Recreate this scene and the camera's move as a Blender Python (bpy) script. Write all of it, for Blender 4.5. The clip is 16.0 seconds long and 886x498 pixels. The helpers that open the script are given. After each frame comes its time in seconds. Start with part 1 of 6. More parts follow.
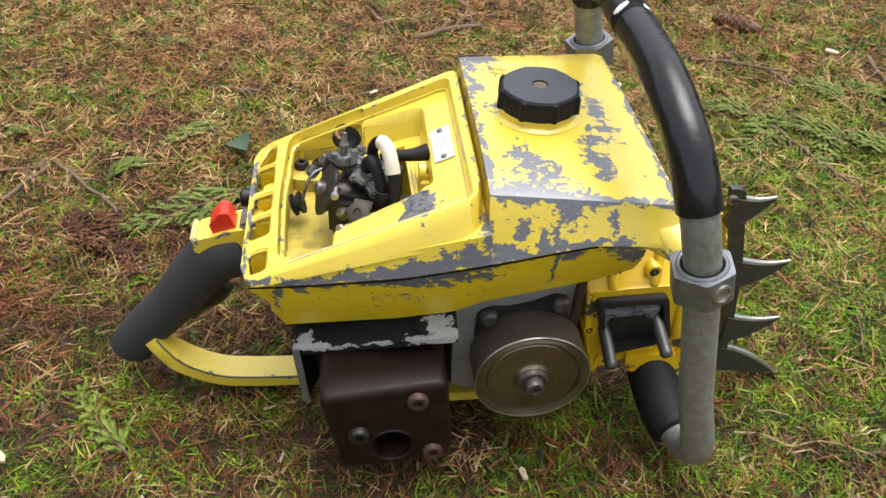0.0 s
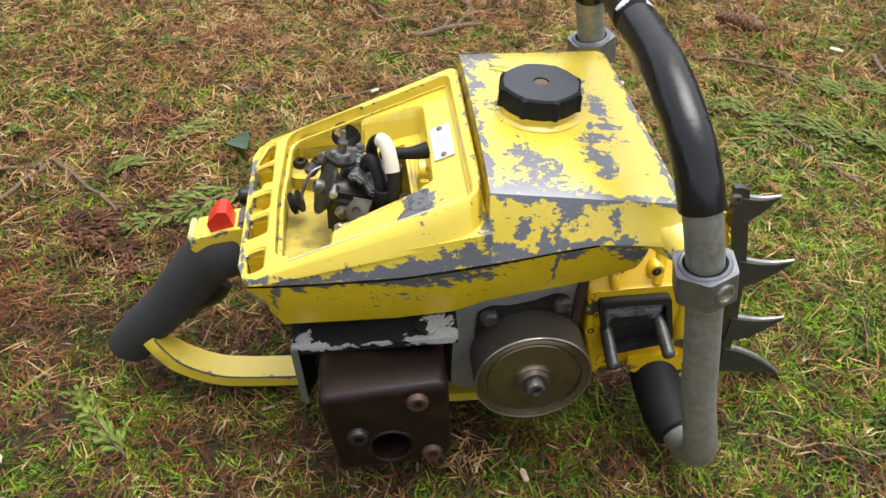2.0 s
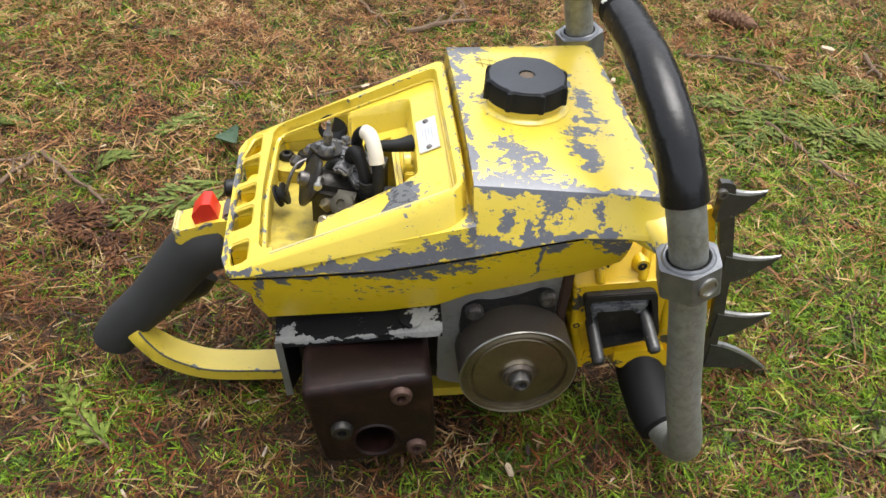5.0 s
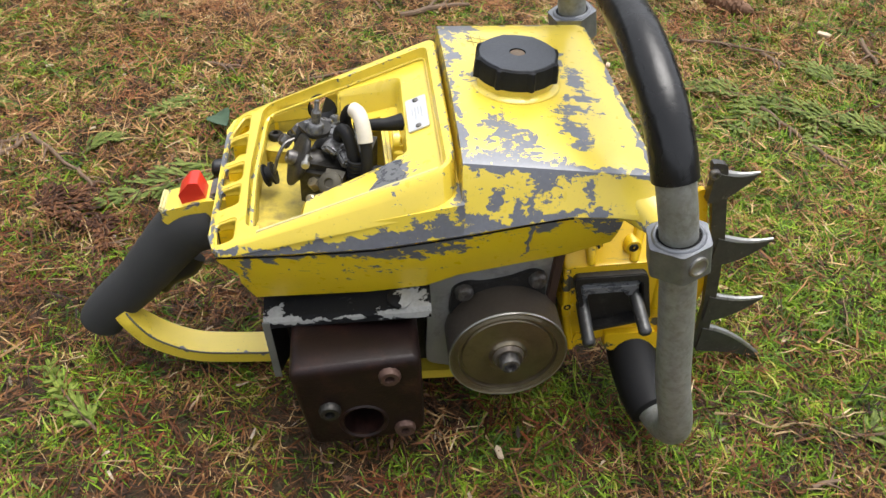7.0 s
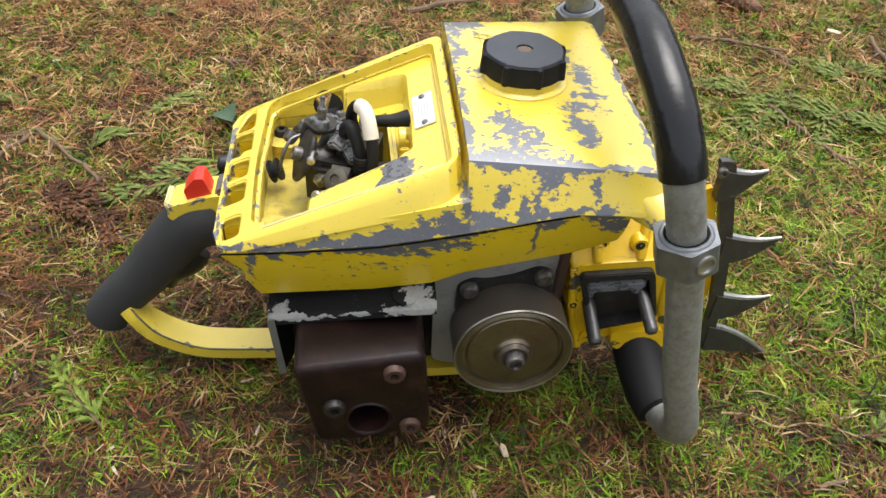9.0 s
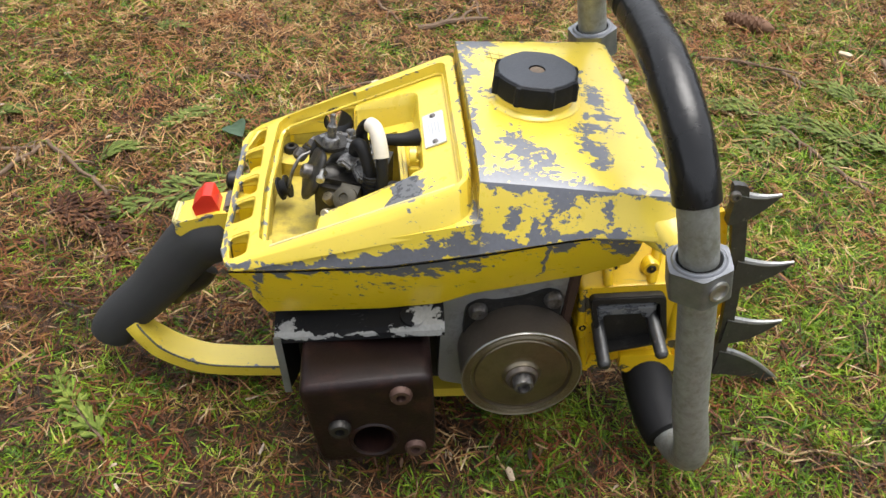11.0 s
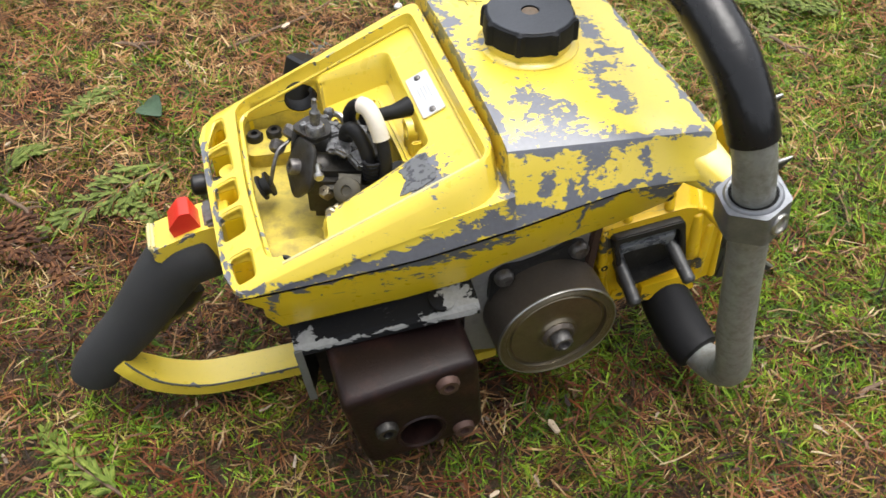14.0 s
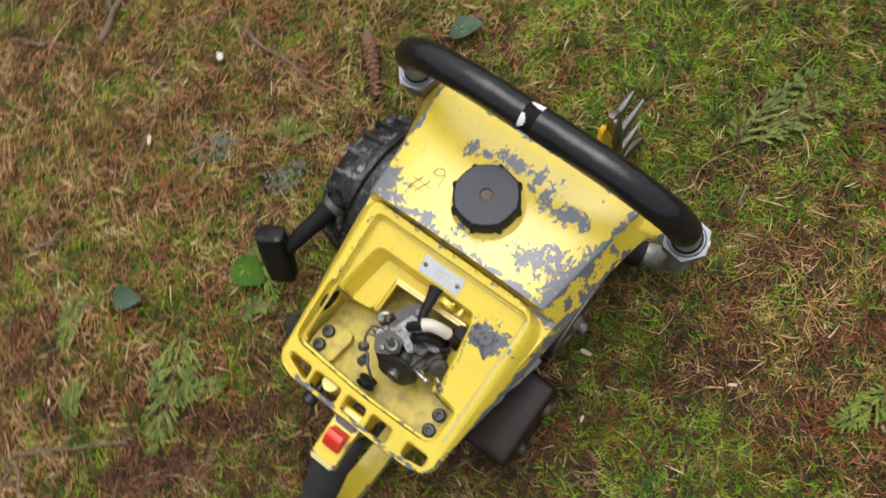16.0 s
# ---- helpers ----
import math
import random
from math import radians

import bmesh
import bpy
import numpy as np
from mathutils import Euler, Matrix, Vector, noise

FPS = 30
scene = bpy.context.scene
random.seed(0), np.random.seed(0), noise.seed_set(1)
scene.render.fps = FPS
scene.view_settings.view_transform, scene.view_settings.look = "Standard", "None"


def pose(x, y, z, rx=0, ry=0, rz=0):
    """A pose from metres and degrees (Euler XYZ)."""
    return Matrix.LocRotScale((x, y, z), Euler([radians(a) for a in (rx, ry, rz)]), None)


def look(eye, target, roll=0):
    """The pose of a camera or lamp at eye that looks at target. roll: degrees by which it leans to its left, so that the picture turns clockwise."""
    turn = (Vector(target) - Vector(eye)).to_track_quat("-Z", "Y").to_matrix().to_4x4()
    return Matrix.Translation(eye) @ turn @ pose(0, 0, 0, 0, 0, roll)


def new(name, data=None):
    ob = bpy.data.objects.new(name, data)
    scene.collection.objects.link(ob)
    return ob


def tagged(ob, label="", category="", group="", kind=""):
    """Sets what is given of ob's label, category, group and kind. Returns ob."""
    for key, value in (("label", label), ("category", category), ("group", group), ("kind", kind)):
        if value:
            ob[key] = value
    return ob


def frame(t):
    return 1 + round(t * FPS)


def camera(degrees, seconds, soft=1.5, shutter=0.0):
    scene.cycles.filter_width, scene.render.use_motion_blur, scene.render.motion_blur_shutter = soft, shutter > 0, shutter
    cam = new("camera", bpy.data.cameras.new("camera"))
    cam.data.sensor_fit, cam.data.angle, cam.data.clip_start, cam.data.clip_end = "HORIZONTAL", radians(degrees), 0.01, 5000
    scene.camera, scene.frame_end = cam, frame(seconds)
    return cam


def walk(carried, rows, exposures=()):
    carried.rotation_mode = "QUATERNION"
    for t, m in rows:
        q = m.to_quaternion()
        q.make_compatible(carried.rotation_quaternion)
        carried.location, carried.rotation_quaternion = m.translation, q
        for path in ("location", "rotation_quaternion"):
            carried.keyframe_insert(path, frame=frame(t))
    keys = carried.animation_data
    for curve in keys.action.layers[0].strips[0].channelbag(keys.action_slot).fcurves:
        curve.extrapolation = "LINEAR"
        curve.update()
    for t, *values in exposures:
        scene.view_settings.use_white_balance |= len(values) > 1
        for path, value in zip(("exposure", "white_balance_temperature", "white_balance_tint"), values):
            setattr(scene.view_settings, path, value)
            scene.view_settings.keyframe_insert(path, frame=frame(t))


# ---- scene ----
cam = camera(57.06, 16.0, soft=1.5, shutter=0.2)

# seconds, stops: the picture darkens as the camera swings over the saw
EXPOSURE = [(0, 0.96), (6.5, 0.97), (9, 1.01), (13.4, 1.01), (14.2, 0.99), (14.7, 0.70), (15.2, 0.39), (16, 0.35)]

# seconds, eye x y z in metres, yaw, pitch, roll in degrees
PATH = [
    (0, 0.0025, -0.5486, 0.5158, -0.02, -42.74, 3.30),
    (0.5, 0.0022, -0.5457, 0.5151, 0.34, -42.93, 3.18),
    (1, 0.0051, -0.5447, 0.5142, 0.21, -42.88, 3.08),
    (1.5, 0.0047, -0.5451, 0.5124, 0.42, -42.63, 2.88),
    (2, 0.0046, -0.5448, 0.5118, 0.28, -42.76, 3.14),
    (2.5, 0.0054, -0.5470, 0.5116, 0.23, -42.94, 3.34),
    (3, 0.0069, -0.5478, 0.5124, 0.14, -42.93, 3.53),
    (3.5, 0.0079, -0.5467, 0.5110, 0.17, -42.71, 3.47),
    (4, 0.0102, -0.5445, 0.5096, 0.06, -42.74, 3.39),
    (6.5, 0.0132, -0.5483, 0.5034, -0.33, -42.97, 4.30),
    (7, 0.0169, -0.5467, 0.5002, -0.45, -43.41, 4.15),
    (7.5, 0.0158, -0.5430, 0.4980, -0.48, -43.71, 4.43),
    (8, 0.0172, -0.5445, 0.4980, -0.31, -43.99, 3.86),
    (8.5, 0.0156, -0.5446, 0.4987, -0.02, -44.10, 3.63),
    (9, 0.0171, -0.5449, 0.4988, 0.11, -43.66, 4.06),
    (11.5, 0.0139, -0.5381, 0.4979, 0.95, -42.68, 4.30),
    (12, 0.0120, -0.5376, 0.4975, 1.12, -42.81, 4.00),
    (12.5, 0.0100, -0.5373, 0.4977, 1.27, -43.02, 4.23),
    (13, 0.0115, -0.5420, 0.4975, 1.16, -44.55, 4.49),
    (13.2, 0.0151, -0.5370, 0.5057, 2.59, -45.48, 2.51),
    (13.5, 0.0070, -0.5305, 0.5081, 0.84, -45.86, -1.19),
    (13.7, -0.0059, -0.5153, 0.5018, -2.67, -47.69, -3.12),
    (13.9, -0.0395, -0.4886, 0.4995, -8.49, -48.24, 0.24),
    (14, -0.0573, -0.4762, 0.5007, -10.90, -49.55, 1.56),
    (14.2, -0.0921, -0.4405, 0.5222, -15.49, -51.59, 1.43),
    (14.3, -0.0962, -0.4231, 0.5399, -12.72, -54.28, -4.10),
    (14.5, -0.0920, -0.4095, 0.5717, -9.87, -57.87, -9.80),
    (14.7, -0.0855, -0.3993, 0.6420, -14.71, -62.96, -6.73),
    (15, -0.0828, -0.3610, 0.7187, -16.91, -68.13, -7.19),
    (15.1, -0.0747, -0.3410, 0.7389, -13.21, -69.18, -11.35),
    (15.3, -0.0645, -0.3170, 0.7585, -15.81, -70.93, -8.88),
    (15.5, -0.0480, -0.3065, 0.7684, -15.59, -73.81, -10.74),
    (15.8, -0.0623, -0.2761, 0.7872, -23.39, -75.53, -13.39),
    (16, -0.0824, -0.2562, 0.7973, -33.08, -73.30, -12.45),
]
walk(cam, [(t, pose(x, y, z, 0, 0, yaw) @ pose(0, 0, 0, 90 + pitch) @ pose(0, 0, 0, 0, 0, roll)) for t, x, y, z, yaw, pitch, roll in PATH], EXPOSURE)

# ---- world, light ----
world = bpy.data.worlds.new("overcast")
scene.world = world
world.use_nodes = True
wn = world.node_tree
sky = wn.nodes.new("ShaderNodeTexSky")
sky.sky_type, sky.sun_disc = "NISHITA", False
sky.sun_elevation, sky.sun_rotation = radians(77), radians(39)
sky.air_density, sky.dust_density, sky.ozone_density = 1.0, 4.0, 1.0
grey = wn.nodes.new("ShaderNodeHueSaturation")
grey.inputs["Saturation"].default_value = 0.25
wn.links.new(sky.outputs[0], grey.inputs["Color"])
wn.links.new(grey.outputs[0], wn.nodes["Background"].inputs["Color"])
wn.nodes["Background"].inputs["Strength"].default_value = 0.15

sun = new("sun", bpy.data.lights.new("sun", "SUN"))
sun.data.energy, sun.data.angle, sun.data.color = 0.9, radians(50), (1.0, 0.98, 0.94)
sun.matrix_basis = look((0.28, 0.34, 2.0), (0, 0, 0))
scene.view_settings.exposure = 0.45


# ---- node helpers ----
class Mat:
    """A node material with a principled shader."""

    def __init__(self, name, rough=0.5, metal=0.0, color=(0.5, 0.5, 0.5), spec=0.5):
        self.m = bpy.data.materials.new(name)
        self.m.use_nodes = True
        self.t = self.m.node_tree
        self.b = self.t.nodes["Principled BSDF"]
        self.b.inputs["Roughness"].default_value = rough
        self.b.inputs["Metallic"].default_value = metal
        self.b.inputs["Base Color"].default_value = (*color, 1)
        self.b.inputs["Specular IOR Level"].default_value = spec

    def n(self, kind, **props):
        node = self.t.nodes.new("ShaderNode" + kind)
        for key, value in props.items():
            if key == "operation":
                node.operation = value
            elif key == "data_type":
                node.data_type = value
            elif key == "blend_type":
                node.blend_type = value
            elif key == "use_clamp":
                node.use_clamp = value
        return node

    def link(self, a, b):
        self.t.links.new(a, b)

    def coord(self, scale=(1, 1, 1)):
        tc, mp = self.n("TexCoord"), self.n("Mapping")
        mp.inputs["Scale"].default_value = scale
        self.link(tc.outputs["Object"], mp.inputs["Vector"])
        return mp.outputs[0]

    def noise(self, scale, detail=3.0, rough=0.55, vec=None):
        node = self.n("TexNoise")
        node.inputs["Scale"].default_value, node.inputs["Detail"].default_value = scale, detail
        node.inputs["Roughness"].default_value = rough
        self.link(vec if vec else self.coord(), node.inputs["Vector"])
        return node.outputs["Fac"]

    def math(self, op, a, b=None, clamp=False):
        node = self.n("Math", operation=op, use_clamp=clamp)
        for k, v in enumerate((a, b)):
            if v is None:
                continue
            if isinstance(v, (int, float)):
                node.inputs[k].default_value = v
            else:
                self.link(v, node.inputs[k])
        return node.outputs[0]

    def vmath(self, op, a, b=None):
        node = self.n("VectorMath", operation=op)
        for k, v in enumerate((a, b)):
            if v is None:
                continue
            if isinstance(v, tuple):
                node.inputs[k].default_value = v
            else:
                self.link(v, node.inputs[k])
        return node.outputs["Value"] if op in ("LENGTH", "DOT_PRODUCT", "DISTANCE") else node.outputs["Vector"]

    def ramp(self, fac, *stops):
        node = self.n("ValToRGB")
        while len(node.color_ramp.elements) < len(stops):
            node.color_ramp.elements.new(0.5)
        for e, (p, c) in zip(node.color_ramp.elements, stops):
            e.position, e.color = p, ((c, c, c, 1) if isinstance(c, (int, float)) else (*c, 1))
        self.link(fac, node.inputs[0])
        return node.outputs[0]

    def mix(self, fac, a, b, blend="MIX"):
        node = self.n("Mix", data_type="RGBA", blend_type=blend)
        for sock, v in ((node.inputs[0], fac), (node.inputs[6], a), (node.inputs[7], b)):
            if isinstance(v, (int, float)):
                sock.default_value = v
            elif isinstance(v, tuple):
                sock.default_value = (*v, 1)
            else:
                self.link(v, sock)
        return node.outputs[2]

    def bump(self, height, strength=0.3, distance=0.001):
        node = self.n("Bump")
        node.inputs["Strength"].default_value, node.inputs["Distance"].default_value = strength, distance
        self.link(height, node.inputs["Height"])
        self.link(node.outputs[0], self.b.inputs["Normal"])

    def set(self, key, v):
        self.link(v, self.b.inputs[key])


def paint(name, colour, under, blobs, segs, rough=0.3, amp=1.5, base=-0.66, fine=290.0, coat=1.0):
    """Old enamel, chipped through to the metal in patches and along worn edges."""
    m = Mat(name, rough)
    p0 = m.coord()
    warp = m.n("TexNoise")
    warp.inputs["Scale"].default_value, warp.inputs["Detail"].default_value = 90, 2
    m.link(p0, warp.inputs["Vector"])
    off = m.vmath("SUBTRACT", warp.outputs["Color"], (0.5, 0.5, 0.5))
    p = m.vmath("ADD", p0, m.vmath("MULTIPLY", off, (0.012, 0.012, 0.012)))
    field = None
    for u, v, z, ru, rv, rz, *peak in blobs:
        d = m.vmath("LENGTH", m.vmath("MULTIPLY", m.vmath("SUBTRACT", p, (u, v, z)), (1 / ru, 1 / rv, 1 / rz)))
        f = m.math("SUBTRACT", 1.0, d) if not peak else m.math("SUBTRACT", peak[0], m.math("MULTIPLY", d, peak[0] if peak[0] > 0.5 else peak[0] - base))
        field = f if field is None else m.math("MAXIMUM", field, f)
    for a, b, w in segs:
        a, b = Vector(a), Vector(b)
        ab = b - a
        pa = m.vmath("SUBTRACT", p, tuple(a))
        k = m.math("MULTIPLY", m.vmath("DOT_PRODUCT", pa, tuple(ab)), 1 / ab.length_squared, clamp=True)
        sc = m.n("VectorMath", operation="SCALE")
        sc.inputs[0].default_value = tuple(ab)
        m.link(k, sc.inputs["Scale"])
        d = m.vmath("DISTANCE", pa, sc.outputs[0])
        f = m.math("SUBTRACT", 0.9, m.math("MULTIPLY", d, 1 / w))
        field = f if field is None else m.math("MAXIMUM", field, f)
    field = m.math("MAXIMUM", field, base) if field is not None else base
    grain = m.noise(fine, 6.0, 0.66, m.coord((0.75, 1.0, 1.15)))
    coarse = m.noise(60.0, 2.0)
    v = m.math("ADD", field, m.math("MULTIPLY", m.math("SUBTRACT", grain, 0.5), amp * 2.2))
    v = m.math("ADD", v, m.math("MULTIPLY", m.math("SUBTRACT", coarse, 0.5), amp))
    mask = m.ramp(v, (0.02, 0.0), (0.075, 1.0))
    dirt = m.ramp(m.noise(35, 4), (0.35, 0.0), (0.75, 1.0))
    tone = m.mix(m.math("MULTIPLY", dirt, 0.22), colour, tuple(c * 0.62 for c in colour))
    speck = m.ramp(m.noise(900, 2), (0.70, 0.0), (0.74, 1.0))
    tone = m.mix(m.math("MULTIPLY", speck, 0.45), tone, (0.10, 0.07, 0.015))
    scratch = m.math("MULTIPLY", m.ramp(m.noise(1.0, 3, 0.6, m.coord((70, 620, 480))), (0.66, 0.0), (0.71, 1.0)), m.ramp(m.noise(26, 2), (0.48, 0.0), (0.62, 0.7)))
    tone = m.mix(scratch, tone, tuple(0.5 * c + 0.08 for c in under))
    metal = m.mix(m.noise(420, 3), under, tuple(c * 1.7 for c in under))
    m.set("Base Color", m.mix(mask, tone, metal))
    m.set("Roughness", m.math("ADD", m.math("MULTIPLY", mask, 0.22), m.math("ADD", m.math("MULTIPLY", m.noise(120, 3), 0.16), rough - 0.08)))
    h = m.math("SUBTRACT", m.math("MULTIPLY", m.noise(700, 2), 0.12), mask)
    m.bump(h, 0.55, 0.0004)
    m.b.inputs["Coat Weight"].default_value, m.b.inputs["Coat Roughness"].default_value = coat, 0.28
    if not coat:
        m.b.inputs["Specular IOR Level"].default_value = 0.12
    return m.m


def plain(name, colour, rough, metal=0.0, vary=0.35, scale=60, bump=0.25, bscale=500, dist=0.0004, second=None, cut=(0.45, 0.7), spec=0.5):
    """A surface with blotches at one scale and grain at another."""
    m = Mat(name, rough, metal, spec=spec)
    big, small = m.noise(scale, 4), m.noise(bscale, 3)
    lo = tuple(c * (1 - vary) for c in colour)
    col = m.mix(big, lo, tuple(min(1, c * (1 + vary)) for c in colour))
    if second:
        col = m.mix(m.ramp(m.noise(scale * 1.7, 5, 0.65), (cut[0], 0.0), (cut[1], 1.0)), col, second)
    col = m.mix(m.math("MULTIPLY", small, 0.3), col, tuple(c * 0.6 for c in colour))
    m.set("Base Color", col)
    m.set("Roughness", m.math("ADD", m.math("MULTIPLY", m.math("SUBTRACT", small, 0.5), 0.25), rough, clamp=True))
    m.bump(small, bump, dist)
    return m.m


def islands(name, stops, rough=0.6, spec=0.3, dull=(0.035, 0.024, 0.014), patch=None):
    """Litter and leaves: each piece has a tone of its own, and the tones gather in patches."""
    m = Mat(name, rough, spec=spec)
    geo = m.n("NewGeometry")
    place = m.math("ADD", m.math("MULTIPLY", m.noise(34, 3, 0.6), 1.9), -0.95)
    pick = m.math("ADD", m.math("MULTIPLY", geo.outputs["Random Per Island"], 0.8), m.math("ADD", place, 0.10), clamp=True)
    col = m.ramp(pick, *stops)
    if patch:
        col = m.mix(m.ramp(m.noise(13, 3), (0.50, 0.0), (0.64, 0.8)), col, m.mix(geo.outputs["Random Per Island"], tuple(c * 0.6 for c in patch), patch))
    col = m.mix(m.ramp(m.noise(420, 2), (0.45, 0.0), (0.8, 0.55)), col, dull)
    m.set("Base Color", col)
    return m.m


# ---- materials ----
# YELLOW's blue is raised to hold the pale sky sheen of the top
YELLOW, PRIMER = (0.81, 0.618, 0.058), (0.098, 0.104, 0.125)
# chips: along, across, half-lengths, and how fully the paint is gone
TOP_CHIPS = [
    (0.0953, -0.0020, 0.0062, 0.0150, 1.0), (0.0950, -0.0229, 0.0090, 0.0042, 1.0), (0.0863, -0.0243, 0.0027, 0.0059, 1.0), (0.0882, -0.0375, 0.0125, 0.0060, 0.9),
    (0.0815, -0.0507, 0.0058, 0.0105, 0.9), (0.0850, -0.0591, 0.0066, 0.0090, 0.9), (0.0849, -0.0691, 0.0052, 0.0050, 1.0), (0.0414, -0.0522, 0.0090, 0.0055, 0.9),
    (0.0436, -0.0614, 0.0115, 0.0070, 0.9), (0.0496, -0.0683, 0.0090, 0.0066, 0.9), (0.0390, -0.0775, 0.0210, 0.0060, 1.0), (0.0869, 0.0319, 0.0080, 0.0066, 1.0),
    (0.0912, 0.0192, 0.0035, 0.0047, 1.0), (0.0340, 0.0690, 0.0110, 0.0130, 1.0), (0.0240, 0.0560, 0.0060, 0.0120, 1.0), (0.0213, 0.0325, 0.0045, 0.0117, 0.8),
    (0.0462, -0.0486, 0.0240, 0.0279, 0.0), (0.0350, -0.0637, 0.0126, 0.0145, 0.05), (0.0330, 0.0000, 0.0150, 0.0300, -0.15)]
FLANK_CHIPS = [
    (0.0624, 0.2205, 0.0083, 0.0085, 1.0), (0.0735, 0.2275, 0.0085, 0.0041, 1.0), (0.0559, 0.2110, 0.0024, 0.0070, 1.0), (0.0864, 0.2215, 0.0038, 0.0076, 1.0),
    (0.0479, 0.2075, 0.0032, 0.0062, 1.0), (0.0370, 0.2110, 0.0038, 0.0057, 1.0), (0.0175, 0.2060, 0.0035, 0.0090, 1.0), (0.0251, 0.2230, 0.0022, 0.0027, 1.0),
    (0.0080, 0.1975, 0.0130, 0.0075, 1.0), (0.0351, 0.1990, 0.0240, 0.0034, 0.9), (-0.0007, 0.1890, 0.0179, 0.0045, 1.0), (-0.0344, 0.1815, 0.0215, 0.0024, 0.9),
    (0.0500, 0.2130, 0.0400, 0.0120, -0.1)]
HOUSING_GREYS = [
    (-0.0374, 0.1715, 0.0255, 0.0046, 1.0), (-0.0027, 0.1775, 0.0230, 0.0044, 1.0), (-0.0074, 0.1712, 0.0055, 0.0039, 1.0), (0.0651, 0.1975, 0.0068, 0.0041, 1.0),
    # first two of this row: grey patch near the ear; the others are chips
    (0.0905, 0.2045, 0.0121, 0.0050, 1.0), (0.0997, 0.1993, 0.0086, 0.0046, 1.0), (-0.0935, 0.1625, 0.0055, 0.0030, 1.0), (-0.0749, 0.1645, 0.0101, 0.0022, 1.0),
    (-0.1055, 0.1554, 0.0055, 0.0080, 1.0), (-0.1075, 0.1400, 0.0034, 0.0075, 0.9), (0.0119, 0.1860, 0.0108, 0.0040, 1.0), (0.0555, 0.1880, 0.0012, 0.0110, 0.8),
    (-0.0372, 0.1560, 0.0300, 0.0130, -0.12), (0.0398, 0.1870, 0.0217, 0.0095, -0.1), (-0.0850, 0.1600, 0.0250, 0.0060, -0.05)]
COVER_CHIPS = [(u, v, 0.235, ru, rv, 0.03, k * 0.75) for u, v, ru, rv, k in TOP_CHIPS] + [(u, -0.098, z, ru, 0.03, rz, k * 0.8) for u, z, ru, rz, k in FLANK_CHIPS] + [(-0.018, -0.062, 0.211, 0.011, 0.019, 0.009)]
LOW_GREYS = [(u, -0.092, z, ru * 1.1, 0.035, rz * 1.25, k) for u, z, ru, rz, k in HOUSING_GREYS]
EDGES = [
    ((-0.124, -0.0765, 0.1660), (-0.067, -0.085, 0.1740), 0.0030), ((-0.067, -0.085, 0.1745), (-0.03, -0.091, 0.1812), 0.0042), ((-0.03, -0.091, 0.1820), (0.017, -0.0975, 0.1950), 0.0062),
    ((0.017, -0.0975, 0.1945), (0.059, -0.100, 0.2045), 0.0046), ((0.059, -0.100, 0.2045), (0.095, -0.104, 0.2108), 0.0032),
    ((0.018, -0.082, 0.230), (0.060, -0.087, 0.230), 0.0056), ((0.060, -0.087, 0.230), (0.118, -0.096, 0.2295), 0.0034), ((0.019, -0.080, 0.232), (0.019, 0.072, 0.236), 0.0040),
    ((0.120, -0.09, 0.231), (0.124, 0.08, 0.231), 0.0028), ((0.108, -0.114, 0.2115), (0.130, -0.126, 0.2050), 0.0030), ((0.105, -0.108, 0.198), (0.128, -0.124, 0.2020), 0.0030),
    ((-0.1255, -0.07, 0.163), (-0.1255, 0.07, 0.163), 0.0024), ((0.018, 0.073, 0.2345), (0.118, 0.0835, 0.2305), 0.0024)]
RIM_EDGES = [((0.0145, -0.070, 0.2268), (0.0145, 0.060, 0.2268), 0.0009), ((-0.108, -0.0712, 0.1728), (0.006, -0.0768, 0.2228), 0.0011), ((-0.1040, -0.062, 0.1670), (-0.1040, 0.064, 0.1670), 0.0009),
             ((-0.1268, -0.055, 0.1645), (-0.1268, 0.038, 0.1645), 0.0012), ((-0.0185, -0.046, 0.2050), (-0.070, -0.050, 0.1822), 0.0009), ((-0.098, 0.0680, 0.1770), (0.004, 0.0640, 0.2220), 0.0008)]
M_yellow = paint("chipped yellow enamel", YELLOW, PRIMER, COVER_CHIPS, EDGES + RIM_EDGES)
# the cover's enamel again, made golder and brighter for light on the sides
M_housing = paint("scuffed yellow enamel, side-light tone", (0.87, 0.630, 0.016), PRIMER, LOW_GREYS, [((-0.124, -0.075, 0.1625), (-0.06, -0.0855, 0.1715), 0.0024), ((-0.06, -0.0855, 0.1715), (0.03, -0.098, 0.1935), 0.0034), ((0.03, -0.098, 0.1935), (0.06, -0.100, 0.2005), 0.0016)], coat=0.25)
M_yellow_plain = paint("yellow enamel", YELLOW, PRIMER, [], [((-0.2, -0.02, 0.045), (-0.10, -0.02, 0.017), 0.0012)], base=-0.75)
M_bead = paint("grimy yellow bead", tuple(c * 0.9 for c in YELLOW), (0.16, 0.12, 0.03), [], [], base=-0.30, amp=0.9)
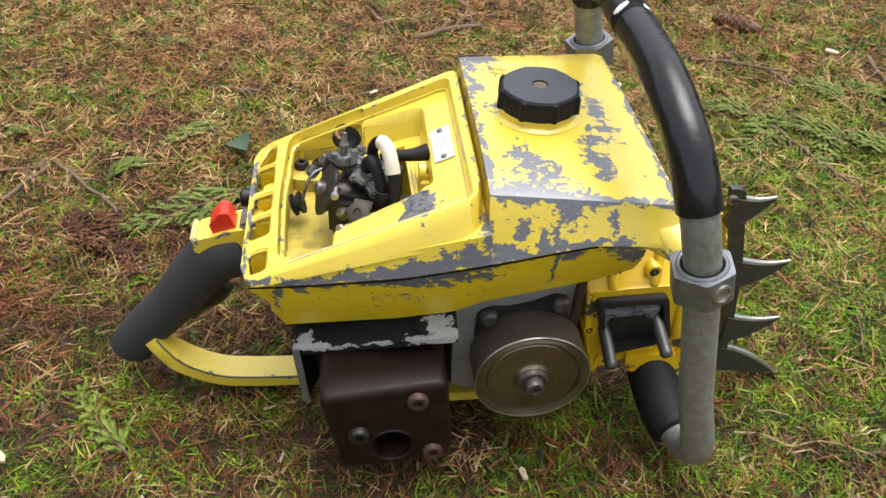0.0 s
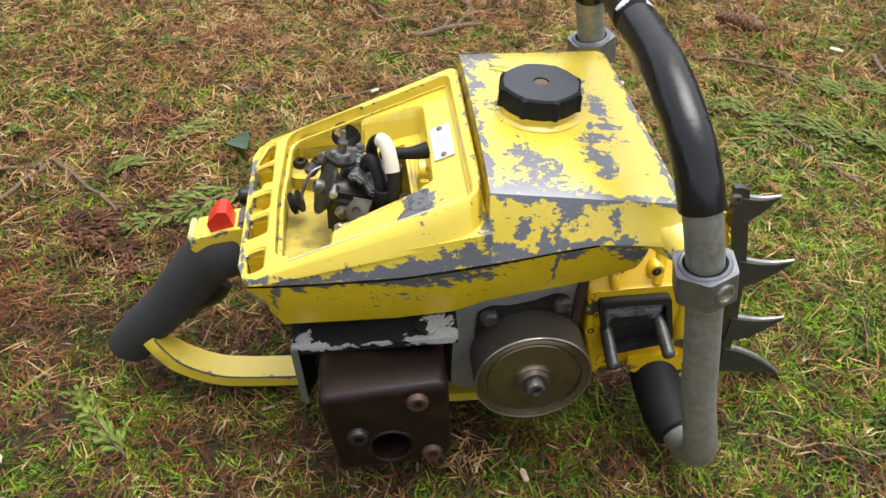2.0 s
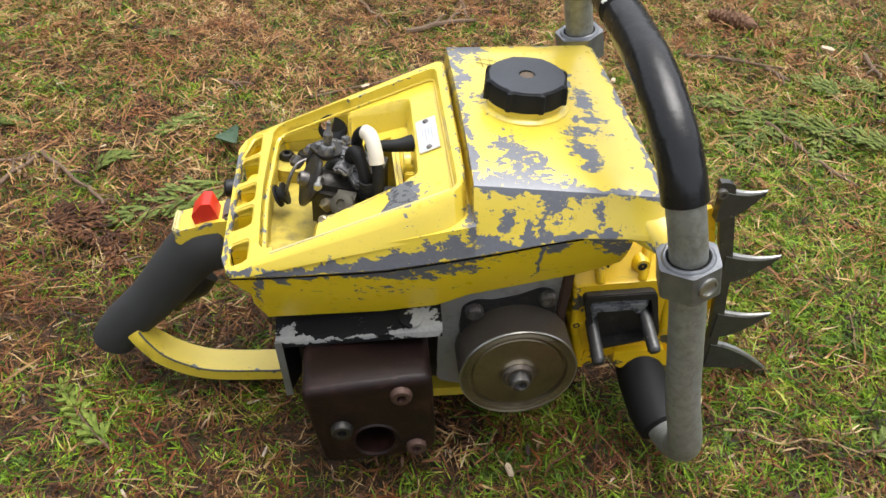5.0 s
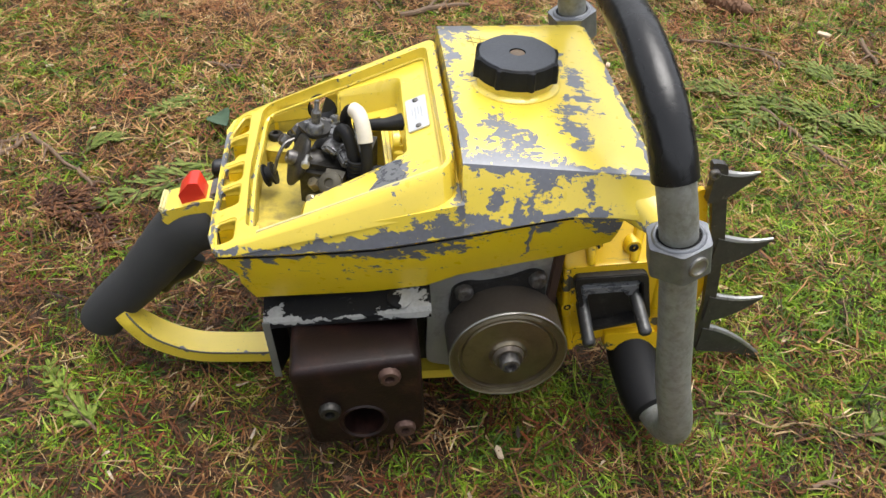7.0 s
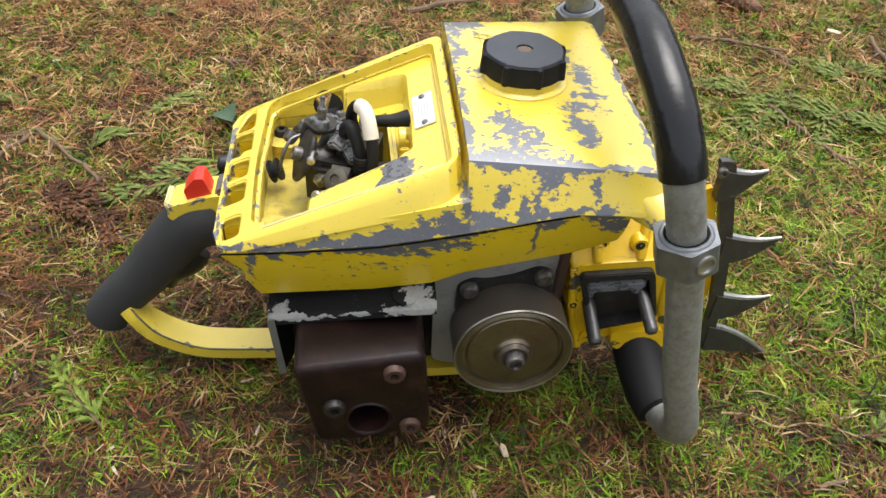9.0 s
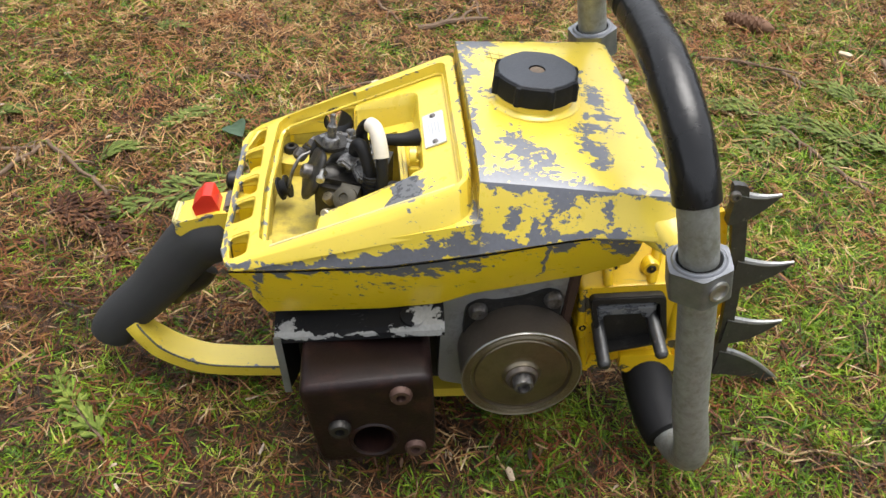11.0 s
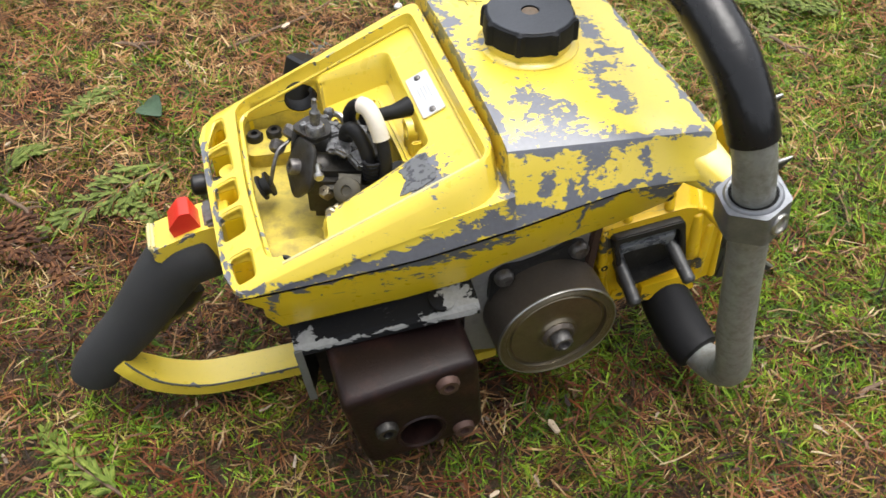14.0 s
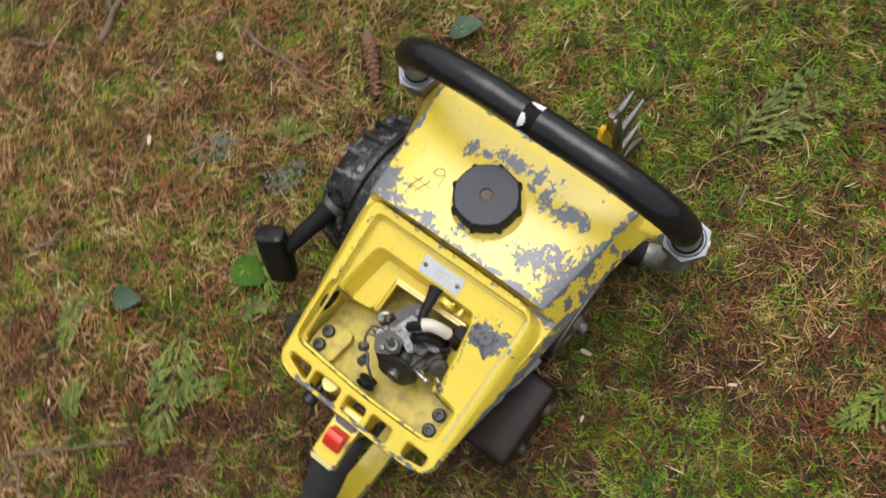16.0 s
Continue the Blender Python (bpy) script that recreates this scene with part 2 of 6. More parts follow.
M_handle = paint("worn yellow handle enamel", YELLOW, PRIMER, [(-0.1645, -0.012, 0.147, 0.004, 0.006, 0.004)],
                 [((-0.2020, -0.0200, 0.0560), (-0.1870, -0.0215, 0.0395), 0.0012), ((-0.1870, -0.0215, 0.0395), (-0.1650, -0.0220, 0.0272), 0.0013), ((-0.1650, -0.0220, 0.0272), (-0.1406, -0.0220, 0.0228), 0.0013),
                  ((-0.1406, -0.0220, 0.0228), (-0.100, -0.0220, 0.0202), 0.0015), ((-0.165, -0.012, 0.1475), (-0.165, 0.010, 0.1475), 0.0022), ((-0.165, -0.0125, 0.1475), (-0.136, -0.0125, 0.1555), 0.0018)], base=-0.75)
M_crank = paint("oily golden enamel", (0.78, 0.50, 0.010), (0.05, 0.045, 0.035), [(0.100, -0.061, 0.118, 0.006, 0.01, 0.008), (0.170, -0.055, 0.080, 0.008, 0.012, 0.006), (0.160, -0.058, 0.060, 0.006, 0.01, 0.005), (0.108, -0.055, 0.150, 0.010, 0.02, 0.012, 0.1), (0.125, -0.06, 0.060, 0.030, 0.02, 0.012, 0.05)], [], base=-0.55, amp=1.3, coat=0.4)
M_black_guard = paint("peeling black heat paint", (0.012, 0.012, 0.013), (0.25, 0.25, 0.24), [(-0.006, -0.083, 0.130, 0.010, 0.010, 0.005), (-0.092, -0.067, 0.105, 0.009, 0.006, 0.004)],
                      [((-0.1010, -0.0700, 0.1010), (-0.062, -0.0780, 0.1112), 0.0030), ((-0.062, -0.0785, 0.1100), (-0.026, -0.0860, 0.1195), 0.0016), ((-0.026, -0.0850, 0.1205), (0.005, -0.0910, 0.1280), 0.0048)], rough=0.65, amp=1.1, coat=0.0)
M_flange = plain("smoked steel edge", (0.23, 0.24, 0.23), 0.45, 0.4, vary=0.3, scale=90, bump=0.3, bscale=600, second=(0.36, 0.37, 0.36), cut=(0.60, 0.72))
M_scraped = paint("scraped bright alloy", (0.16, 0.166, 0.175), (0.055, 0.058, 0.065), [], [], rough=0.4, amp=1.3, base=-0.1, coat=0.0)
M_primer = plain("dark primer", (0.085, 0.085, 0.080), 0.6, vary=0.4, scale=200, bump=0.3, second=(0.45, 0.36, 0.06), cut=(0.60, 0.68))
M_cap = plain("black cap plastic", (0.0085, 0.0095, 0.012), 0.62, spec=0.25, vary=0.5, scale=120, bump=0.4, bscale=900)
# the cap's black plastic lightened to slate for sky sheen on top
M_cap_sheen = plain("black plastic, sheen tone", (0.040, 0.045, 0.056), 0.55, vary=0.25, scale=60, bump=0.3, bscale=900)
M_rubber = plain("black rubber", (0.009, 0.009, 0.010), 0.6, spec=0.3, vary=0.3, scale=40, bump=0.5, bscale=1400, dist=0.0003)
M_grip = plain("worn foam rubber", (0.034, 0.035, 0.037), 0.75, vary=0.35, scale=30, bump=0.7, bscale=1600, dist=0.0004)
M_vinyl = plain("glossy black vinyl", (0.008, 0.008, 0.009), 0.27, vary=0.3, scale=30, bump=0.35, bscale=45, dist=0.003)
M_plastic = plain("black moulded plastic", (0.010, 0.010, 0.011), 0.38, vary=0.2, scale=60, bump=0.15, bscale=900)
M_galv = plain("dull galvanised steel", (0.335, 0.345, 0.325), 0.46, 0.45, vary=0.34, scale=110, bump=0.55, bscale=520, second=(0.19, 0.18, 0.14), cut=(0.46, 0.78))
M_cast = plain("cast aluminium", (0.26, 0.27, 0.29), 0.46, 0.8, vary=0.4, scale=130, bump=0.4, bscale=700)
M_mag = plain("oily magnesium casting", (0.36, 0.36, 0.35), 0.5, 0.4, vary=0.25, scale=50, bump=0.3, bscale=600, second=(0.14, 0.13, 0.12), cut=(0.55, 0.85))
M_drum = plain("turned steel", (0.25, 0.212, 0.148), 0.34, 0.9, vary=0.2, scale=35, bump=0.1, bscale=500, second=(0.16, 0.13, 0.085), cut=(0.45, 0.8))
M_drum_side = plain("browned steel", (0.165, 0.138, 0.112), 0.42, 0.6, vary=0.3, scale=35, bump=0.1, bscale=500)
M_bright = plain("bright worn steel", (0.44, 0.43, 0.40), 0.36, 0.9, vary=0.15, scale=80, bump=0.1)
M_filed = plain("filed steel edge", (0.36, 0.36, 0.35), 0.35, 0.7, vary=0.4, scale=150, bump=0.3, second=(0.12, 0.12, 0.12), cut=(0.55, 0.75))
M_steel = plain("dirty steel", (0.22, 0.21, 0.20), 0.42, 0.75, vary=0.35, scale=90, bump=0.3, bscale=900, second=(0.06, 0.05, 0.045), cut=(0.45, 0.7))
M_dark = plain("oily black steel", (0.035, 0.034, 0.033), 0.45, 0.5, vary=0.4, scale=80, bump=0.3, bscale=700, second=(0.10, 0.095, 0.09), cut=(0.55, 0.8))
M_starter = plain("worn black casting", (0.028, 0.028, 0.030), 0.36, 0.4, vary=0.4, scale=45, bump=0.8, bscale=160, dist=0.003, second=(0.30, 0.30, 0.31), cut=(0.52, 0.66))
M_rust = plain("rusted brown steel", (0.0125, 0.0056, 0.0052), 0.43, 0.1, vary=0.6, scale=40, bump=0.5, bscale=700, second=(0.050, 0.0195, 0.0135), cut=(0.50, 0.80), spec=0.34)
M_rustbolt = plain("rusted bolt steel", (0.100, 0.056, 0.043), 0.55, 0.4, vary=0.4, scale=160, bump=0.4, bscale=900)
M_gasket = plain("brown oily gasket", (0.05, 0.025, 0.018), 0.6, vary=0.4, scale=80)
M_carb = plain("grimy carburettor metal", (0.060, 0.057, 0.053), 0.42, 0.65, vary=0.45, scale=110, bump=0.4, bscale=900, second=(0.04, 0.036, 0.03), cut=(0.42, 0.62))
M_silver = plain("scuffed silver alloy", (0.23, 0.23, 0.235), 0.35, 0.6, vary=0.4, scale=220, bump=0.6, bscale=500, dist=0.001, second=(0.09, 0.09, 0.09), cut=(0.45, 0.62))
M_bowl = plain("dusty die-cast metal", (0.075, 0.066, 0.045), 0.6, 0.1, vary=0.3, scale=90, bump=0.4, bscale=700, second=(0.05, 0.045, 0.035), cut=(0.5, 0.75))
M_brass = plain("dull brass screw", (0.42, 0.36, 0.24), 0.35, 0.8, vary=0.2, scale=200)
M_bay = plain("dusty oil-stained yellow paint", (0.60, 0.47, 0.065), 0.5, vary=0.35, scale=45, bump=0.3, bscale=500, second=(0.20, 0.16, 0.055), cut=(0.42, 0.74))
M_cream = plain("paint worn to pale primer", (0.70, 0.62, 0.30), 0.5, vary=0.2, scale=220, bump=0.3, second=(0.16, 0.16, 0.15), cut=(0.6, 0.75))
M_red = plain("red plastic", (0.72, 0.035, 0.02), 0.35, vary=0.12, scale=80, bump=0.1)
M_white = plain("aged white sleeve", (0.72, 0.66, 0.55), 0.5, vary=0.08, scale=120, bump=0.1)
# white lining, its colour raised to carry the glint of the tear
M_torn = plain("torn white sleeve lining", (0.86, 0.86, 0.84), 0.4, vary=0.06, scale=200, bump=0.3)
M_plate = plain("aluminium plate", (0.66, 0.67, 0.69), 0.36, 0.35, vary=0.08, scale=120, bump=0.1)
M_ink = plain("faded print", (0.50, 0.51, 0.52), 0.5, vary=0.1)
# near-black for strips that stand for shade in gaps
M_gap_shade = plain("black gap shade", (0.004, 0.004, 0.004), 0.7, vary=0.2, spec=0.2)
M_spot = plain("brown worn mark", (0.12, 0.085, 0.055), 0.6, vary=0.3, scale=300)
M_scratch = plain("scratched bare metal", (0.36, 0.30, 0.09), 0.5, vary=0.3, scale=300)
M_spike = plain("ground spike steel", (0.10, 0.10, 0.10), 0.4, 0.7, vary=0.4, scale=120, bump=0.3, second=(0.35, 0.34, 0.32), cut=(0.62, 0.8))


# ---- mesh helpers ----
def finish(ob_name, bm, mat, angle=38):
    bmesh.ops.recalc_face_normals(bm, faces=bm.faces)
    me = bpy.data.meshes.new(ob_name)
    bm.to_mesh(me)
    bm.free()
    for pol in me.polygons:
        pol.use_smooth = True
    me.set_sharp_from_angle(angle=radians(angle))
    if mat:
        me.materials.append(mat)
    return me


def part(name, bm, mat, parent, label="", angle=38):
    ob = new(name, finish(name, bm, mat, angle))
    ob.parent = parent
    if label:
        tagged(ob, label)
    return ob


def thing(name, bm, mat, label, category, group="", kind="", angle=38):
    return tagged(new(name, finish(name, bm, mat, angle)), label, category, group, kind)


def lerp(table, x):
    xs, ys = [a for a, _ in table], [b for _, b in table]
    return float(np.interp(x, xs, ys))


def rpoly(pts, r, n=4):
    """A closed outline with rounded corners; r: one radius or one for each corner."""
    out, k = [], len(pts)
    for i, p in enumerate(pts):
        rr = r[i] if isinstance(r, (list, tuple)) else r
        p = Vector(p)
        a, b = Vector(pts[i - 1]) - p, Vector(pts[(i + 1) % k]) - p
        rr = min(rr, a.length * 0.45, b.length * 0.45)
        s, e = p + a.normalized() * rr, p + b.normalized() * rr
        for j in range(n + 1):
            t = j / n
            out.append((s * (1 - t) ** 2 + p * 2 * t * (1 - t) + e * t * t))
    return out


def loft(bm, rings, cap=True):
    rows = [[bm.verts.new(p) for p in ring] for ring in rings]
    n = len(rows[0])
    for a, b in zip(rows, rows[1:]):
        for i in range(n):
            j = (i + 1) % n
            bm.faces.new((a[i], a[j], b[j], b[i]))
    if cap:
        bm.faces.new(rows[0])
        bm.faces.new(rows[-1])
    return bm


def prism(bm, pts, axis, lo, hi):
    """An outline drawn out along an axis: outline in (u,v) for z, (u,z) for v, (v,z) for u."""
    def at(p, h):
        return (p[0], p[1], h) if axis == "z" else (p[0], h, p[1]) if axis == "v" else (h, p[0], p[1])
    return loft(bm, [[at(p, lo) for p in pts], [at(p, hi) for p in pts]])


def soften(bm, width, seg=2, angle=30):
    edges = [e for e in bm.edges if len(e.link_faces) == 2 and e.calc_face_angle(0) > radians(angle)]
    bmesh.ops.bevel(bm, geom=edges, offset=width, segments=seg, affect="EDGES", clamp_overlap=True)
    return bm


def box(bm, centre, size, m=None, bevel=0.0, seg=2):
    b = bmesh.new()
    bmesh.ops.create_cube(b, size=1, matrix=Matrix.Diagonal((*size, 1)))
    if bevel:
        soften(b, bevel, seg)
    b.transform(Matrix.Translation(centre) @ (m if m else Matrix()))
    return merge(bm, b)


def merge(bm, other):
    me = bpy.data.meshes.new("tmp")
    other.to_mesh(me)
    other.free()
    bm.from_mesh(me)
    bpy.data.meshes.remove(me)
    return bm


def aim(p, d):
    """A pose at p whose z axis goes along d."""
    return Matrix.Translation(p) @ Vector(d).to_track_quat("Z", "Y").to_matrix().to_4x4()


def lathe(bm, profile, m, seg=32, cap=False):
    """Rows of (radius, height) turned about the z axis of m."""
    rings = [[m @ Vector((r * math.cos(2 * math.pi * k / seg), r * math.sin(2 * math.pi * k / seg), h)) for k in range(seg)] for r, h in profile]
    return loft(bm, rings, cap)


def path_points(pts, step=6):
    """Catmull-Rom through the given places."""
    pts = [Vector(p) for p in pts]
    full = [pts[0] * 2 - pts[1]] + pts + [pts[-1] * 2 - pts[-2]]
    out = []
    for i in range(1, len(full) - 2):
        a, b, c, d = full[i - 1: i + 3]
        for k in range(step):
            t = k / step
            out.append(0.5 * (2 * b + (c - a) * t + (2 * a - 5 * b + 4 * c - d) * t * t + (3 * b - a - 3 * c + d) * t ** 3))
    return out + [pts[-1]]


def tube(bm, pts, radius, seg=16, step=6, flat=1.0, up=None, round_ends=0.0):
    """A swept round or oval bar; radius: one number, or one for each given place."""
    line = path_points(pts, step) if step > 1 else [Vector(p) for p in pts]
    n = len(line)
    if isinstance(radius, (int, float)):
        rad = [radius] * n
    else:
        rad = [float(np.interp(i / (n - 1) * (len(radius) - 1), range(len(radius)), radius)) for i in range(n)]
    rings, side = [], None
    for i, p in enumerate(line):
        d = (line[min(i + 1, n - 1)] - line[max(i - 1, 0)]).normalized()
        if side is None:
            side = (Vector(up) if up else d.orthogonal()).normalized()
        side = (side - d * side.dot(d)).normalized()
        other = d.cross(side)
        rings.append([p + (side * math.cos(2 * math.pi * k / seg) * flat + other * math.sin(2 * math.pi * k / seg)) * rad[i] for k in range(seg)])
        if round_ends and i in (0, n - 1):
            sgn = -1 if i == 0 else 1
            ring = rings[-1]
            extra = [[p + (q - p) * c + d * sgn * round_ends * s for q in ring] for c, s in ((0.92, 0.45), (0.7, 0.8), (0.35, 1.0))]
            if i == 0:
                rings = extra[::-1] + rings
            else:
                rings += extra
    return loft(bm, rings)


def carved(bm, cutters):
    """The mesh less the given meshes."""
    def hold(b):
        me = bpy.data.meshes.new("tmp")
        bmesh.ops.recalc_face_normals(b, faces=b.faces)
        b.to_mesh(me)
        b.free()
        return new("tmp", me)
    base, tools = hold(bm), [hold(c) for c in cutters]
    for t in tools:
        mod = base.modifiers.new("cut", "BOOLEAN")
        mod.operation, mod.solver, mod.object = "DIFFERENCE", "EXACT", t
    bpy.context.view_layer.update()
    got = base.evaluated_get(bpy.context.evaluated_depsgraph_get()).to_mesh()
    out = bmesh.new()
    out.from_mesh(got)
    for o in [base] + tools:
        me = o.data
        bpy.data.objects.remove(o)
        bpy.data.meshes.remove(me)
    bmesh.ops.remove_doubles(out, verts=out.verts, dist=1e-5)
    return out


def hexhead(bm, p, d, r, h, socket=True):
    """A bolt head with a socket or a dimple."""
    m = aim(p, d)
    lathe(bm, [(r, 0), (r, h * 0.75), (r * 0.82, h)] + ([(r * 0.45, h), (r * 0.40, h * 0.45), (0.0004, h * 0.4)] if socket else [(0.0004, h * 1.05)]), m, 12 if socket else 6)
    return bm


# ---- the chainsaw: u forward, v across (away from its drive side), z up ----
saw = new("chainsaw")
saw.matrix_basis = Matrix.Translation((0, -0.13, 0)) @ pose(0, 0, 0, 0, 0, 8) @ pose(0, 0, 0, -3)
tagged(saw, "battered yellow chainsaw powerhead with chipped paint standing on grass", "chainsaw")

RIDGE_V = [(-0.124, -0.0765), (-0.067, -0.085), (-0.03, -0.091), (0.017, -0.0975), (0.059, -0.1000), (0.092, -0.105), (0.124, -0.113)]
RIDGE_Z = [(-0.124, 0.1650), (-0.098, 0.1680), (-0.067, 0.1730), (-0.03, 0.1800), (0.017, 0.1930), (0.040, 0.1985), (0.059, 0.2035), (0.081, 0.2100), (0.124, 0.2110)]
LOW_V = [(-0.124, -0.064), (-0.104, -0.063), (-0.034, -0.071), (0.0, -0.0765), (0.02, -0.0800), (0.083, -0.0885), (0.124, -0.098)]
LOW_Z = [(-0.124, 0.150), (-0.104, 0.1175), (-0.034, 0.1265), (0.001, 0.1355), (0.02, 0.1465), (0.083, 0.1680), (0.124, 0.192)]
MID = [(-0.124, -0.002), (0.017, -0.006), (0.124, -0.006)]
TANK_V = [(0.0175, -0.081), (0.118, -0.096), (0.126, -0.096)]
TANK_FAR = [(0.0175, 0.0730), (0.118, 0.0835), (0.126, 0.0835)]
TANK_FAR_Z = [(0.0175, 0.2345), (0.118, 0.2305), (0.126, 0.2300)]


def slope(u):
    return 0.220 + 0.44 * u


def trough(u):
    return 0.166 + 0.311 * (u + 0.122)


def mirrored(u, near):
    """Close a cross-section: the near half, then its mirror image."""
    c = lerp(MID, u)
    return [(u, v, z) for v, z in near] + [(u, 2 * c - v, z) for v, z in near[::-1]]


def opening(lo):
    """The cut-outs of the rear frame."""
    outline = [(-0.0992, 0.0665), (-0.0515, 0.0645), (-0.0485, 0.0345), (-0.0180, 0.0315), (-0.0155, -0.041), (-0.0715, -0.047), (-0.0740, -0.0655), (-0.1010, -0.0630), (-0.1030, 0.0)]
    cuts = [flared(outline, [0.006, 0.003, 0.006, 0.005, 0.005, 0.006, 0.003, 0.006, 0.02], lo, 0.0070, 0.0024)]
    for a, b, ra, rb in ((0.0655, 0.0450, -0.1165, -0.1236), (0.0410, 0.0150, -0.1240, -0.1240), (0.0085, -0.0105, -0.1240, -0.1240), (-0.0160, -0.0360, -0.1240, -0.1240), (-0.0505, -0.0700, -0.1232, -0.1208)):
        cuts.append(flared([(ra, a), (rb, b), (-0.1118, b), (-0.1118, a)], 0.003, 0.100, 0.0, 0.0012))
    return cuts


def grown(pts, d):
    """An outline moved outwards by d."""
    out, n = [], len(pts)
    turn = sum(pts[i - 1].cross(pts[i]) for i in range(n))
    for i in range(n):
        t = (pts[(i + 1) % n] - pts[i - 1]).normalized()
        out.append(pts[i] + Vector((t.y, -t.x)) * (d if turn > 0 else -d))
    return out


def flared(outline, radii, lo, under, wide):
    """A cutter whose upper rim opens outwards, for a rounded edge."""
    pts = rpoly(outline, radii, 4)
    c = bmesh.new()
    rings = [[(p.x, p.y, lo) for p in pts]]
    for w, h in ((0.0, -wide * 1.5), (0.25, -wide * 0.6), (1.0, 0.0), (1.6, 0.004)):
        rings.append([(p.x, p.y, slope(p.x) - under + h) for p in grown(pts, wide * w)])
    rings.append([(p.x, p.y, 0.3) for p in grown(pts, wide * 1.6)])
    loft(c, rings)
    return c


def port():
    c = bmesh.new()
    lathe(c, [(0.0105, 0.0), (0.0105, 0.06)], aim((-0.0615, 0.05, 0.1755), (0, 1, 0)), 20, True)
    return c


# upper cover: deck with the tank behind it, and the raised rear frame
bm = bmesh.new()
rings = []
for u in (-0.1276, -0.124, -0.12, -0.09, -0.06, -0.03, -0.005, 0.0185):
    v, z, t = lerp(RIDGE_V, u) + (0.016 if u < -0.126 else 0.004 if u < -0.123 else 0), lerp(RIDGE_Z, u), trough(u)
    rings.append(mirrored(u, [(v + 0.002, z - 0.0035), (v, z - 0.0015), (v + 0.0008, z + 0.0008), (v + 0.0045, t), (v * 0.5, t)]))
loft(bm, rings)
deck_block = bm

bm = bmesh.new()
low = [(-0.1215, 0.0755), (0.0170, 0.0830), (0.0165, -0.0925), (-0.1215, -0.0785), (-0.1284, -0.055), (-0.1284, 0.038)]
top = [(-0.1205, 0.0735), (0.0160, 0.0705), (0.0145, -0.0820), (-0.1210, -0.0762), (-0.1276, -0.055), (-0.1276, 0.038)]
R = [0.009, 0.012, 0.022, 0.009, 0.015, 0.02]
foot = [(p.x, p.y, trough(p.x) - 0.003) for p in rpoly(low, R, 5)]
mid_r = [(a.x * 0.35 + b.x * 0.65, a.y * 0.35 + b.y * 0.65, trough(a.x) * 0.30 + slope(b.x) * 0.70) for a, b in zip(rpoly(low, R, 5), rpoly(top, R, 5))]
head = [(p.x, p.y, slope(p.x)) for p in rpoly(top, [0.008, 0.009, 0.020, 0.008, 0.015, 0.02], 5)]
lip = [(p.x * 0.985 - 0.0008, p.y * 0.980, slope(p.x) + 0.0010) for p in rpoly(top, [0.008, 0.008, 0.019, 0.008, 0.015, 0.02], 5)]
loft(bm, [foot, mid_r, head, lip])
tray = bmesh.new()
floor_line = rpoly([(-0.0975, 0.0655), (0.0085, 0.0610), (0.0085, -0.0758), (-0.0975, -0.0712)], [0.004, 0.006, 0.008, 0.004], 4)
loft(tray, [[(p.x, p.y, slope(p.x) - 0.0070) for p in floor_line], [(p.x + 0.0004, p.y * 1.006, slope(p.x) - 0.0050) for p in floor_line], [(p.x + 0.0014, p.y * 1.030, slope(p.x) + 0.004) for p in floor_line]])
pocket = bmesh.new()
brim = rpoly([(-0.0505, 0.0620), (-0.0085, 0.0505), (-0.0095, -0.0400), (-0.0300, -0.0405), (-0.0300, 0.0250), (-0.0520, 0.0260)], [0.004, 0.007, 0.004, 0.002, 0.002, 0.002], 4)
well = rpoly([(-0.0505, 0.0545), (-0.0105, 0.0440), (-0.0115, -0.0395), (-0.0300, -0.0405), (-0.0300, 0.0250), (-0.0520, 0.0260)], [0.004, 0.005, 0.004, 0.002, 0.002, 0.002], 4)
loft(pocket, [[(p.x, p.y, slope(p.x) - 0.0250) for p in well], [(p.x, p.y, slope(p.x) - 0.0100) for p in (a * 0.75 + b * 0.25 for a, b in zip(brim, well))],
              [(p.x, p.y, slope(p.x) - 0.0075) for p in brim], [(p.x, p.y, slope(p.x) - 0.0062) for p in grown(brim, 0.0012)], [(p.x, p.y, slope(p.x) + 0.02) for p in grown(brim, 0.0016)]])
pocket_again = pocket.copy()
rim = carved(bm, [tray, pocket, port()] + opening(0.14))
deck = carved(deck_block, [pocket_again, port()] + opening(0.14))
merge(deck, rim)

bm = bmesh.new()
rings = []
